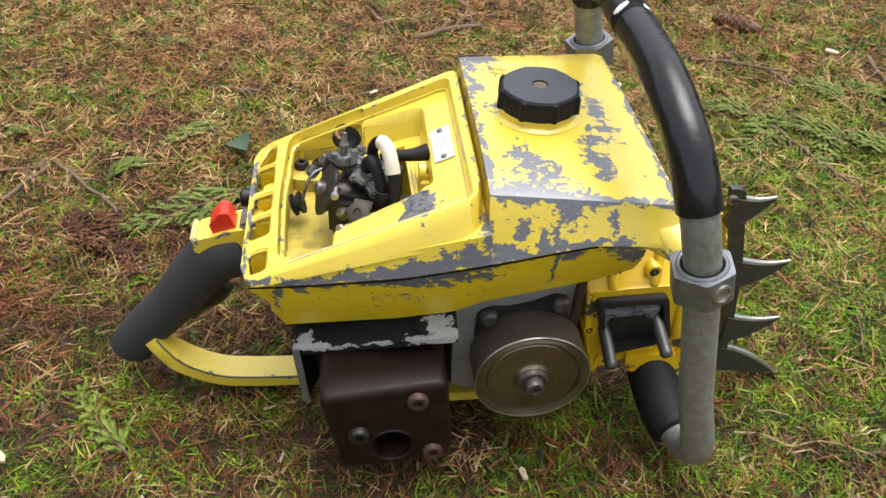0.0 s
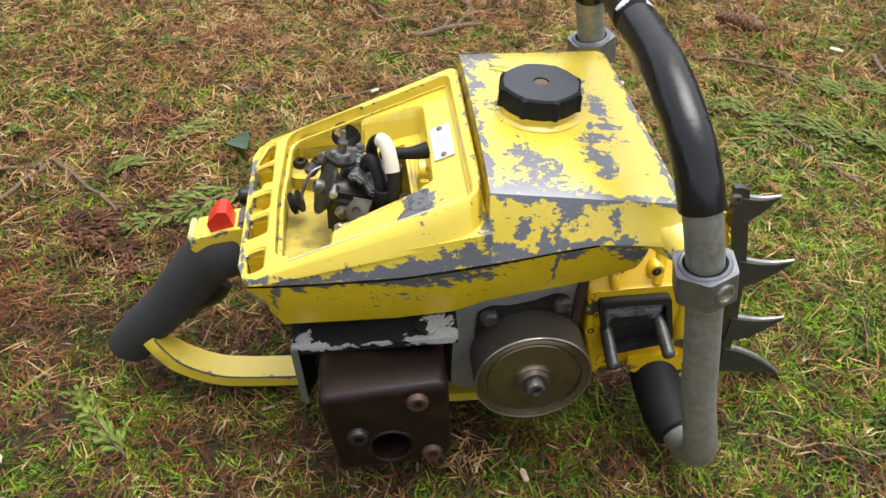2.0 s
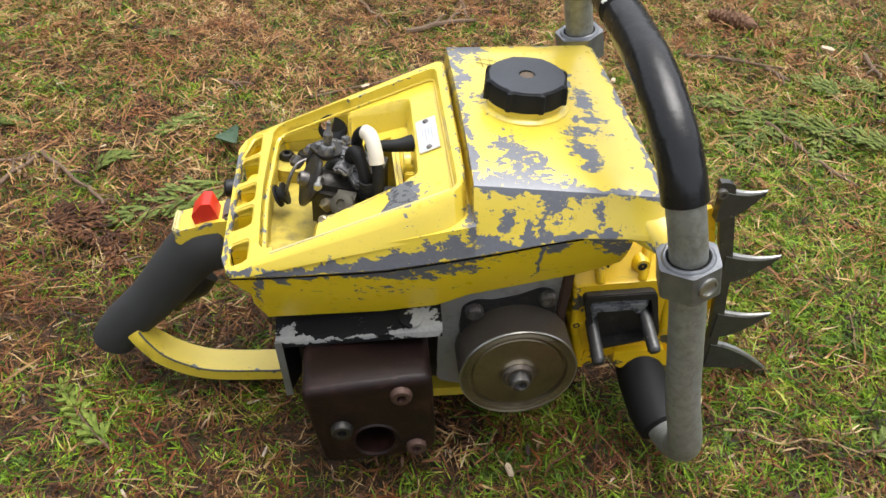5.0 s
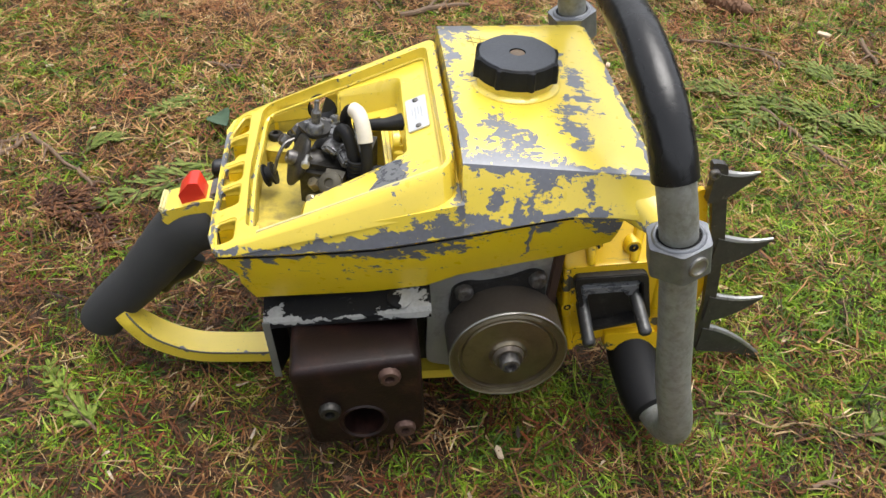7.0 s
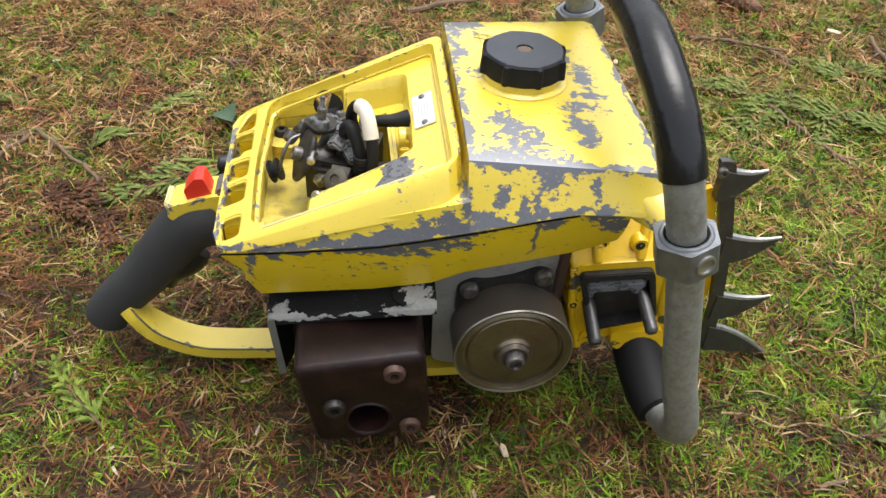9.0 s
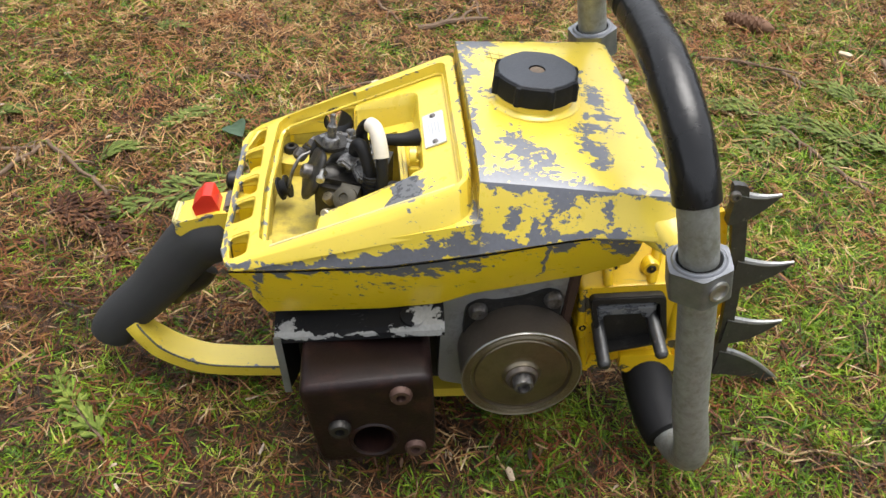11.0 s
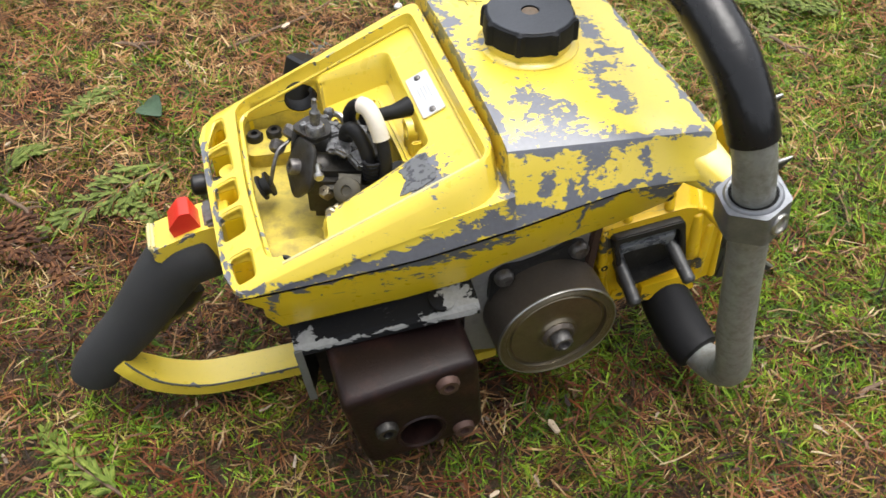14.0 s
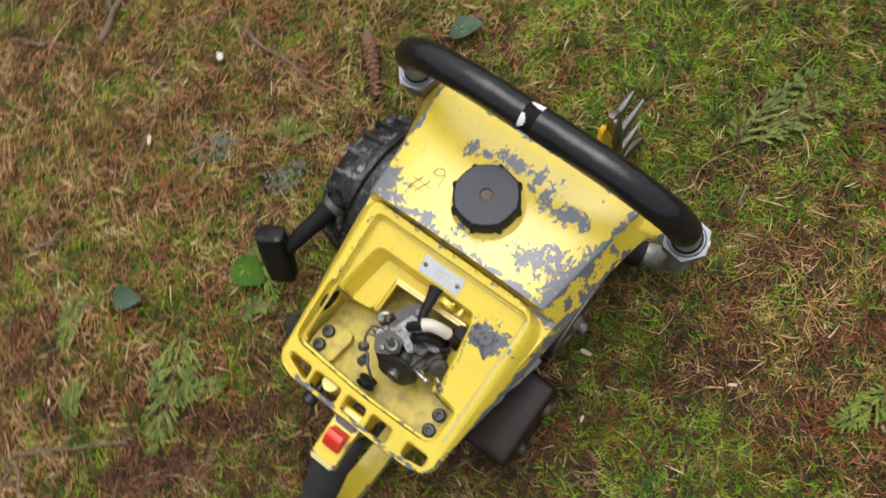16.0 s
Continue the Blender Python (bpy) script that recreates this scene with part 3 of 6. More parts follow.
for u in (0.0175, 0.022, 0.045, 0.075, 0.1, 0.117, 0.123, 0.1265):
    v, z, e, f = lerp(RIDGE_V, u), lerp(RIDGE_Z, u), lerp(TANK_V, u), lerp(TANK_FAR, u)
    drop = 0.0 if u < 0.118 else 0.002 if u < 0.125 else 0.010
    flare = max(0.0, (u - 0.07) / 0.05) ** 1.5 * 0.012
    zf, w = lerp(TANK_FAR_Z, u) - drop, 2 * lerp(MID, u) - v
    crown = lerp([(0.07, 1.0), (0.117, 0.25)], u)
    near = [(v + 0.002, z - 0.0035), (v, z - 0.0015), (v + 0.0012, z + 0.001), (v * 0.45 + e * 0.55, z * 0.45 + 0.2265 * 0.55 - flare * 0.25),
            (e - 0.0018, 0.2262 - drop), (e - 0.0002, 0.2288 - drop), (e + 0.0025, 0.2300 - drop), (e * 0.72, 0.2302 + 0.0033 * crown - drop), (e * 0.35, 0.2304 + 0.0058 * crown - drop), (-0.008, 0.2306 + 0.0066 * crown - drop)]
    far = [(f * 0.4, 0.2308 + 0.0066 * crown - drop), (f * 0.75, (0.2308 + 0.0064 * crown) * 0.5 + zf * 0.5 + 0.0008 - drop * 0.5), (f - 0.0025, zf + 0.0012), (f + 0.0002, zf), (f + 0.0018, zf - 0.0026),
           (w * 0.45 + f * 0.55, z * 0.45 + zf * 0.55 - 0.002), (w - 0.0012, z + 0.001), (w, z - 0.0015), (w - 0.002, z - 0.0035)]
    rings.append([(u, *p) for p in near + far])
loft(bm, rings)
merge(deck, bm)
cover = part("engine_cover", deck, M_yellow, saw, "chipped yellow engine cover and fuel tank", 22)



def soil_bay(ob):
    """The walls and floor of the open bay are dusty."""
    ob.data.materials.append(M_bay)
    for pol in ob.data.polygons:
        c = pol.center
        if -0.1050 < c.x < -0.0140 and -0.070 < c.y < 0.066 and c.z < slope(c.x) - (0.0115 if c.x < -0.09 else 0.0150) and c.z > 0.147 and not (c.x > -0.0480 and c.z > slope(c.x) - 0.034):
            pol.material_index = 1


soil_bay(cover)

# thin raised bead round the ledge of the frame
bm = bmesh.new()
bead = rpoly([(-0.0975, 0.0655), (0.0085, 0.0610), (0.0085, -0.0758), (-0.0975, -0.0712)], [0.004, 0.006, 0.008, 0.004], 4)
tube(bm, [(p.x + 0.0003, p.y * 1.004, slope(p.x) - 0.0060) for p in bead], 0.0010, 8, 1)
part("bead", bm, M_bead, cover)
bm = bmesh.new()
tube(bm, [(u, v * 1.020, slope(u) + 0.0008) for u, v in ((-0.0970, -0.0712), (-0.0700, -0.0724), (-0.0400, -0.0737), (-0.0100, -0.0750), (0.0050, -0.0754))], 0.0009, 8, 4)
part("scuffed_line", bm, M_cream, cover, "pale scuffed inner edge of the frame")

# scraped bare patch of the ledge, a thin uneven skin
bm = bmesh.new()
patch = rpoly([(-0.0125, -0.0455), (-0.0150, -0.0530), (-0.0115, -0.0600), (-0.0150, -0.0665), (-0.0250, -0.0665), (-0.0330, -0.0640), (-0.0270, -0.0560), (-0.0290, -0.0480), (-0.0210, -0.0445)], 0.002, 3)
ring = [(p.x + 0.0007 * math.sin(k * 2.3), p.y + 0.0007 * math.cos(k * 1.7)) for k, p in enumerate(patch)]
loft(bm, [[(u, v, slope(u) + h) for u, v in ring] for h in (-0.0077, -0.0064)])
part("bare_patch", bm, M_scraped, cover, "paint scraped to bright alloy")

# inner lip of the bay
bm = bmesh.new()
lipline = [(-0.047, 0.0305), (-0.0205, 0.0282), (-0.0190, -0.0375), (-0.070, -0.0435)]
for a, b in zip(lipline, lipline[1:]):
    mid = Vector(((a[0] + b[0]) / 2, (a[1] + b[1]) / 2, 0))
    d = Vector((b[0] - a[0], b[1] - a[1], 0.44 * (b[0] - a[0])))
    m = Matrix.Translation((mid.x, mid.y, slope(mid.x) - 0.0225)) @ d.to_track_quat("X", "Z").to_matrix().to_4x4()
    b2 = bmesh.new()
    bmesh.ops.create_cube(b2, size=1, matrix=Matrix.Diagonal((d.length + 0.003, 0.0045, 0.008, 1)))
    soften(b2, 0.002)
    b2.transform(m)
    merge(bm, b2)
part("inner_lip", bm, M_yellow, cover)

# lower housing with the carburettor bay
bm = bmesh.new()
rings = []
for u in (-0.1225, -0.104, -0.07, -0.034, 0.001, 0.020, 0.05, 0.083, 0.105):
    v, z, lv, lz = lerp(RIDGE_V, u), lerp(RIDGE_Z, u), lerp(LOW_V, u), lerp(LOW_Z, u)
    rings.append(mirrored(u, [(lv, lz), (lv * 0.62 + v * 0.38 - 0.0012, lz * 0.6 + z * 0.4), (v + 0.0035, z - 0.006), (v + 0.0035, z - 0.004)]))
loft(bm, rings)
housing = part("housing", carved(bm, opening(0.149) + [port()]), M_housing, saw, "scuffed yellow engine housing", 32)
soil_bay(housing)

# thin black tube draws the shadow line under the cover's overhang
bm = bmesh.new()
tube(bm, [(u, lerp(RIDGE_V, u) + 0.0016, lerp(RIDGE_Z, u) - 0.0042) for u in (-0.122, -0.098, -0.067, -0.03, 0.017, 0.04, 0.059, 0.078)], 0.0005, 6, 3)
part("seam", bm, M_gap_shade, housing, "shadow line of the seam under the cover's edge")

# round lobes between the slots of the rear frame
for u, v, r in ((-0.1120, -0.0445, 0.0062), (-0.1130, 0.0285, 0.0070), (-0.1195, -0.0445, 0.0032)):
    bm = bmesh.new()
    prism(bm, [(u + r * math.cos(a), v + r * math.sin(a)) for a in (2 * math.pi * k / 24 for k in range(24))], "z", 0.128, slope(u) - (0.0060 if v < 0 else 0.0110))
    soften(bm, 0.0012)
    part("lobe", bm, M_yellow, cover)

# lining added to the hole, black so that its inside reads as shaded
bm = bmesh.new()
lathe(bm, [(0.0112, 0.001), (0.0108, -0.0008), (0.0098, -0.0008), (0.0096, 0.010), (0.0104, 0.0102)], aim((-0.0615, 0.0668, 0.1755), (0, 1, 0)), 20)
part("port_shade", bm, M_rubber, housing, "black lining for the shade inside the bay wall port")

# rivets and bosses of the bay floor
for outline, h in (([(-0.103, 0.064), (-0.074, 0.064), (-0.072, 0.036), (-0.103, 0.040)], 0.1585), ([(-0.103, -0.036), (-0.072, -0.038), (-0.074, -0.067), (-0.103, -0.067)], 0.1580)):
    bm = bmesh.new()
    prism(bm, rpoly(outline, 0.008, 4), "z", 0.145, h)
    soften(bm, 0.002)
    part("mounting_boss", bm, M_bay, housing)
for u, v in ((-0.0945, 0.0555), (-0.082, 0.0560), (-0.0957, -0.0565), (-0.0822, -0.0562)):
    bm = bmesh.new()
    lathe(bm, [(0.0052, 0), (0.0054, 0.0035), (0.0042, 0.0052), (0.0022, 0.0054), (0.0018, 0.003), (0.0002, 0.0028)], aim((u, v, 0.1578), (0, 0, 1)), 14)
    part("screw", bm, M_plastic, housing, "black socket screw")

# name plate
PL = Matrix.Translation((-0.0008, -0.004, slope(-0.0008) - 0.0061)) @ Vector((1, 0, 0.44)).to_track_quat("X", "Z").to_matrix().to_4x4()
bm = bmesh.new()
b2 = bmesh.new()
prism(b2, rpoly([(-0.0068, -0.0182), (0.0068, -0.0182), (0.0068, 0.0182), (-0.0068, 0.0182)], 0.0012, 3), "z", -0.0004, 0.0005)
b2.transform(PL)
merge(bm, b2)
plate = part("name_plate", bm, M_plate, cover, "bare aluminium rating plate")
for v in (0.0145, -0.0150):
    bm = bmesh.new()
    lathe(bm, [(0.0019, 0), (0.0018, 0.0008), (0.0008, 0.0013), (0.0002, 0.0013)], PL @ Matrix.Translation((0.0, v, 0.0005)), 12)
    part("rivet", bm, M_steel, plate)
bm = bmesh.new()
for k, (w, u) in enumerate(((0.012, 0.0030), (0.009, 0.0010), (0.013, -0.0010), (0.008, -0.0030))):
    b2 = bmesh.new()
    bmesh.ops.create_cube(b2, size=1, matrix=Matrix.Translation((u, 0.002 * (k % 2), 0.0006)) @ Matrix.Diagonal((0.0006, w, 0.0002, 1)))
    b2.transform(PL)
    merge(bm, b2)
part("print", bm, M_ink, plate)

# scratched number mark on the tank
bm = bmesh.new()
for a, b in (((0.0350, 0.0520), (0.0480, 0.0470)), ((0.0345, 0.0460), (0.0475, 0.0405)), ((0.0380, 0.0540), (0.0385, 0.0390)), ((0.0440, 0.0535), (0.0435, 0.0375)),
             ((0.0548, 0.0430), (0.0598, 0.0420)), ((0.0598, 0.0420), (0.0612, 0.0372)), ((0.0612, 0.0372), (0.0580, 0.0344)), ((0.0580, 0.0344), (0.0544, 0.0378)), ((0.0544, 0.0378), (0.0548, 0.0430)), ((0.0612, 0.0372), (0.0580, 0.0340)), ((0.0580, 0.0340), (0.0460, 0.0330))):
    za, zb = (0.2370 + 0.0002 for p in (a, b))
    tube(bm, [(*a, za), (*b, zb)], 0.00026, 6, 1)
part("scratched_mark", bm, M_scratch, cover)

# fuel cap
CAP = Matrix.Translation((0.0577, -0.005, 0.2366)) @ Matrix.Diagonal((0.915, 0.915, 0.89, 1))
bm = bmesh.new()
n = 160


def cap_ring(r, h, lug):
    """A round outline with eight narrow tabs."""
    out = []
    for k in range(n):
        t = k / n * 2 * math.pi
        off = ((t + math.pi / 8) % (math.pi / 4)) - math.pi / 8
        rr = r * (1 - 0.010 * abs(off / (math.pi / 8)) ** 1.5 * (lug > 0)) + lug * 1.7 * math.exp(-(off / 0.075) ** 4)
        out.append(CAP @ Vector((rr * math.cos(t + 0.2), rr * math.sin(t + 0.2), h)))
    return out


loft(bm, [cap_ring(0.0240, 0.0058, 0), cap_ring(0.0266, 0.0060, 0), cap_ring(0.0272, 0.0066, 0.0014), cap_ring(0.0269, 0.0165, 0.0014), cap_ring(0.0264, 0.0192, 0.0012), cap_ring(0.0250, 0.0203, 0.0006),
          cap_ring(0.0120, 0.02032, 0), cap_ring(0.0055, 0.0203, 0), cap_ring(0.0052, 0.0196, 0), cap_ring(0.0003, 0.0196, 0)])
cap = part("fuel_cap", bm, M_cap, saw, "black lobed plastic fuel cap", 22)
# separate top disc carries the painted sheen
bm = bmesh.new()
loft(bm, [cap_ring(0.0252, 0.0196, 0.0004), cap_ring(0.0252, 0.0206, 0.0004), cap_ring(0.0246, 0.0210, 0.0004), cap_ring(0.0053, 0.0210, 0)], cap=False)
part("top_face", bm, M_cap_sheen, cap, "slate-grey top of the cap, sky sheen put into colour", 22)
bm = bmesh.new()
lathe(bm, [(0.0051, 0.0193), (0.0050, 0.0200), (0.0044, 0.02045), (0.0002, 0.0205)], CAP, 20)
part("centre_mark", bm, M_spot, cap, "brown worn centre mark")
bm = bmesh.new()
lathe(bm, [(0.0312, -0.004), (0.0306, 0.0000), (0.0292, 0.0012), (0.0264, 0.0022), (0.0258, 0.0080)], CAP, 40)
part("filler_neck", bm, M_yellow, cover)

# front crankcase: a casting that slopes back from the bar pad, with ribs and bosses
BACK = [(0.084, 0.172), (0.118, 0.180), (0.152, 0.176), (0.167, 0.142), (0.190, 0.110), (0.192, 0.060), (0.166, 0.047), (0.142, 0.052), (0.130, 0.064), (0.114, 0.054), (0.103, 0.053), (0.093, 0.090)]
FACE = [(0.0935, 0.131), (0.120, 0.1335), (0.150, 0.1350), (0.1625, 0.130), (0.1810, 0.109), (0.1840, 0.085), (0.1850, 0.062), (0.160, 0.055), (0.142, 0.056), (0.130, 0.067), (0.115, 0.057), (0.105, 0.056), (0.098, 0.090)]
bm = bmesh.new()
near = rpoly(FACE, 0.003, 3)
mid_c = Vector((0.130, 0.095))
loft(bm, [[(p.x, v, p.y) for p in ring] for ring, v in ((rpoly(BACK, 0.004, 3), -0.012), (rpoly(BACK, 0.004, 3), -0.036), ([p + (p - mid_c) * 0.03 for p in near], -0.0590), (near, -0.0612))])
window = bmesh.new()
prism(window, rpoly([(0.0990, 0.1260), (0.1465, 0.1285), (0.1570, 0.0865), (0.1130, 0.0762)], 0.004, 3), "v", -0.08, -0.046)
crank = part("crankcase", carved(bm, [window]), M_crank, saw, "yellow front crankcase casting")
for a, b, r in (((0.160, -0.0600, 0.130), (0.166, -0.0380, 0.142), 0.0036), ((0.1810, -0.0605, 0.109), (0.1855, -0.0605, 0.062), 0.0026), ((0.1630, -0.0605, 0.1295), (0.1810, -0.0605, 0.109), 0.0026), ((0.1600, -0.0590, 0.125), (0.1635, -0.0590, 0.088), 0.0055), ((0.1720, -0.0590, 0.113), (0.1715, -0.0590, 0.070), 0.0050),
                ((0.110, -0.0590, 0.134), (0.106, -0.0380, 0.170), 0.0040),
                ((0.138, -0.0590, 0.136), (0.144, -0.0380, 0.174), 0.0040), ((0.0945, -0.0600, 0.128), (0.0990, -0.0600, 0.090), 0.0030), ((0.0990, -0.0600, 0.090), (0.1060, -0.0600, 0.060), 0.0030)):
    bm = bmesh.new()
    tube(bm, [a, tuple((p + q) / 2 for p, q in zip(a, b)), b], [r * 0.8, r, r * 1.2], 10, 3, round_ends=0.002)
    part("rib", bm, M_crank, crank)
for u, v, z, r in ((0.1125, -0.0545, 0.1425, 0.0058), (0.1362, -0.0585, 0.1450, 0.0058), (0.1345, -0.0620, 0.0640, 0.0050), (0.0985, -0.0630, 0.0980, 0.0045)):
    bm = bmesh.new()
    lathe(bm, [(r * 1.1, 0.014), (r, 0.002), (r * 0.86, 0), (r * 0.55, 0.0), (r * 0.5, 0.004), (0.0002, 0.004)], aim((u, v, z), (0, 1, 0)), 20)
    boss = part("boss", bm, M_crank, crank)
    bm = bmesh.new()
    hexhead(bm, (u, v + 0.0030, z), (0, -1, 0), r * 0.62, 0.0034)
    part("bolt", bm, M_dark, boss)
for c, s, rz in (((0.150, -0.0560, 0.0600), (0.016, 0.014, 0.014), -8), ((0.1085, -0.0560, 0.0640), (0.009, 0.014, 0.022), 12)):
    bm = bmesh.new()
    box(bm, c, s, Matrix.Rotation(radians(rz), 4, "Y"), 0.003)
    part("foot", bm, M_crank, crank)
bm = bmesh.new()
prism(bm, rpoly([(0.128, 0.0735), (0.164, 0.0745), (0.1705, 0.0580), (0.1620, 0.0575), (0.1560, 0.0640), (0.1475, 0.0670), (0.1405, 0.0640), (0.1365, 0.0570), (0.1300, 0.0580)], 0.002, 3), "v", -0.0665, -0.040)
soften(bm, 0.0018)
part("mount_foot", bm, M_crank, crank)
bm = bmesh.new()
box(bm, (0.174, -0.0270, 0.112), (0.018, 0.022, 0.070), Matrix.Rotation(radians(-12), 4, "Y"), 0.004)
part("front_lug", bm, M_crank, crank)
bm = bmesh.new()
prism(bm, rpoly([(0.181, 0.140), (0.1835, 0.164), (0.1895, 0.168), (0.1945, 0.154), (0.2045, 0.112), (0.2125, 0.075), (0.2085, 0.056), (0.180, 0.060)], 0.004, 3), "v", -0.0270, -0.0228)
soften(bm, 0.0012)
part("front_flange", bm, M_crank, crank)

# bar pad: black oiled frame round a recess, scraped block and two studs
corners = [(0.0980, 0.1270), (0.1475, 0.1295), (0.1580, 0.0855), (0.1122, 0.0752)]
mid_u, mid_z = sum(p[0] for p in corners) / 4, sum(p[1] for p in corners) / 4
bm = bmesh.new()
prism(bm, rpoly(corners, 0.005, 4), "v", -0.0665, -0.0440)
c1 = bmesh.new()
prism(c1, rpoly([(mid_u + (u - mid_u) * 0.84, mid_z - 0.001 + (z - mid_z) * 0.80) for u, z in corners], 0.004, 4), "v", -0.08, -0.0585)
bm = carved(bm, [c1])
soften(bm, 0.0008)
pad = part("bar_pad", bm, M_dark, saw, "black oil-stained guide bar pad")
bm = bmesh.new()
box(bm, (0.1235, -0.0590, 0.1165), (0.040, 0.016, 0.0085), Matrix.Rotation(radians(-3), 4, "Y"), 0.002)
box(bm, (0.1085, -0.0580, 0.1100), (0.007, 0.012, 0.016), Matrix.Rotation(radians(14), 4, "Y"), 0.002)
box(bm, (0.1410, -0.0580, 0.1140), (0.007, 0.012, 0.016), Matrix.Rotation(radians(14), 4, "Y"), 0.002)
part("block", bm, M_scraped, pad, "scraped steel block")
for (a, b) in (((0.1085, -0.0520, 0.1040), (0.1094, -0.0888, 0.0875)), ((0.1430, -0.0520, 0.1110), (0.1467, -0.0875, 0.0945))):
    bm = bmesh.new()
    d = Vector(b) - Vector(a)
    prof = [(0.0046, 0)]
    L = d.length
    for k in range(26):
        h = L * (0.25 + 0.70 * k / 26)
        prof.append((0.0045 if k % 2 else 0.0042, h))
    prof += [(0.0044, L * 0.955), (0.0030, L), (0.0002, L)]
    lathe(bm, prof, aim(a, d), 14)
    part("stud", bm, M_spike, pad, "threaded steel bar stud")

# crankshaft-side cover plate, gasket and screws behind the drum
bm = bmesh.new()
prism(bm, rpoly([(0.005, 0.052), (0.030, 0.045), (0.080, 0.060), (0.083, 0.150), (0.060, 0.157), (0.020, 0.146), (0.004, 0.132)], 0.006, 3), "v", -0.065, 0.03)
soften(bm, 0.002)
side = part("side_plate", bm, M_mag, saw, "oil-darkened bare metal side plate")
bm = bmesh.new()
box(bm, (0.0845, -0.040, 0.110), (0.0065, 0.056, 0.098), Matrix.Rotation(radians(2), 4, "Y"), 0.001)
part("gasket", bm, M_gasket, side, "rust-brown gasket edge")
bm = bmesh.new()
lathe(bm, [(0.030, 0), (0.030, 0.004), (0.027, 0.006), (0.012, 0.006), (0.012, 0.02)], aim((0.055, -0.064, 0.0955), (0, -1, 0)), 36)
part("bearing_cap", bm, M_dark, side, "black bearing cap")
bm = bmesh.new()
prism(bm, rpoly([(0.018, 0.100), (0.080, 0.112), (0.079, 0.134), (0.070, 0.137), (0.055, 0.1305), (0.038, 0.127), (0.028, 0.1285), (0.019, 0.123)], 0.004, 3), "v", -0.0685, -0.06)
soften(bm, 0.0015)
part("clutch_cover_plate", bm, M_dark, side, "black plate behind the clutch")
for u, z in ((0.0265, 0.1215), (0.0735, 0.1305)):
    bm = bmesh.new()
    lathe(bm, [(0.0062, 0), (0.0060, 0.003), (0.0044, 0.005), (0.0022, 0.0055), (0.0002, 0.0048)], aim((u, -0.0685, z), (0, -1, 0)), 16)
    part("screw", bm, M_steel, side, "greasy pan-head screw")

# clutch drum
DR = aim((0.0545, -0.0645, 0.0868), (0, -1, 0))
bm = bmesh.new()
lathe(bm, [(0.012, 0.0), (0.0360, 0.0), (0.0383, 0.0015), (0.0383, 0.0270), (0.0386, 0.0278)], DR, 64)
drum = part("clutch_drum", bm, M_drum_side, saw, "turned steel clutch drum")
bm = bmesh.new()
prof = [(0.0386, 0.0275), (0.0386, 0.0288), (0.0376, 0.0292), (0.0370, 0.0286)]
for r in np.linspace(0.0362, 0.0335, 5):
    prof += [(float(r), 0.0285), (float(r) - 0.0003, 0.0287)]
prof += [(0.0325, 0.0287), (0.0318, 0.0264), (0.0304, 0.0263)]
for r in np.linspace(0.0296, 0.0160, 12):
    prof += [(float(r), 0.0275), (float(r) - 0.0004, 0.02765)]
prof += [(0.0132, 0.0278), (0.0122, 0.0285), (0.0112, 0.0302), (0.0095, 0.0305), (0.0080, 0.0300)]
lathe(bm, prof, DR, 72)
part("drum_face", bm, M_drum, drum, "machined brownish steel drum face")
bm = bmesh.new()
lathe(bm, [(0.03865, 0.0279), (0.0388, 0.0286), (0.0384, 0.0294), (0.0377, 0.0293)], DR, 72)
part("rim", bm, M_bright, drum, "bright worn drum rim")
bm = bmesh.new()
lathe(bm, [(0.0118, 0.0272), (0.0110, 0.0290), (0.0100, 0.0318), (0.0092, 0.0330), (0.0084, 0.0332), (0.0076, 0.0324), (0.0055, 0.0322)], DR, 36)
part("hub", bm, M_drum_side, drum)
bm = bmesh.new()
lathe(bm, [(0.0066, 0.031), (0.0066, 0.0375), (0.0057, 0.0390), (0.0042, 0.0392), (0.0036, 0.0355), (0.0002, 0.0363)], DR, 12)
part("nut", bm, M_steel, drum, "steel hub nut")

# base of the engine, seen between muffler and drum and under the housing
bm = bmesh.new()
prism(bm, rpoly([(-0.055, 0.028), (0.030, 0.0290), (0.030, 0.037), (-0.055, 0.036)], 0.003, 3), "v", -0.060, 0.060)
soften(bm, 0.002)
part("base_plate", bm, M_yellow_plain, saw)
bm = bmesh.new()
prism(bm, rpoly([(-0.085, 0.030), (0.006, 0.030), (0.082, 0.045), (0.120, 0.060), (0.118, 0.170), (0.090, 0.150), (-0.095, 0.130)], 0.006, 3), "v", -0.048, 0.058)
soften(bm, 0.003)
part("engine_block", bm, M_dark, saw, "black oily engine block")

# muffler
MU = Matrix.Translation((-0.0395, -0.086, 0.0675)) @ Matrix.Rotation(radians(-7), 4, "Y")
bm = bmesh.new()
rings = []
for h, sc, dz in ((0.026, 0.965, -0.001), (0.016, 1.0, -0.0005), (-0.010, 1.0, 0.0), (-0.0245, 1.0, 0.0), (-0.0268, 0.985, -0.0003), (-0.0284, 0.955, -0.001), (-0.0290, 0.90, -0.002)):
    ring = rpoly([(-0.0370, -0.0315), (0.0370, -0.0315), (0.0405, 0.0405), (-0.0405, 0.0405)], 0.008, 4)
    rings.append([MU @ Vector((p.x * sc, h, p.y * sc + dz)) for p in ring])
loft(bm, rings)
hole = bmesh.new()
lathe(hole, [(0.0130, -0.02), (0.0130, 0.050)], aim(MU @ Vector((-0.0010, -0.028, -0.0130)), MU.to_3x3() @ Vector((0, 1, 0))), 28, True)
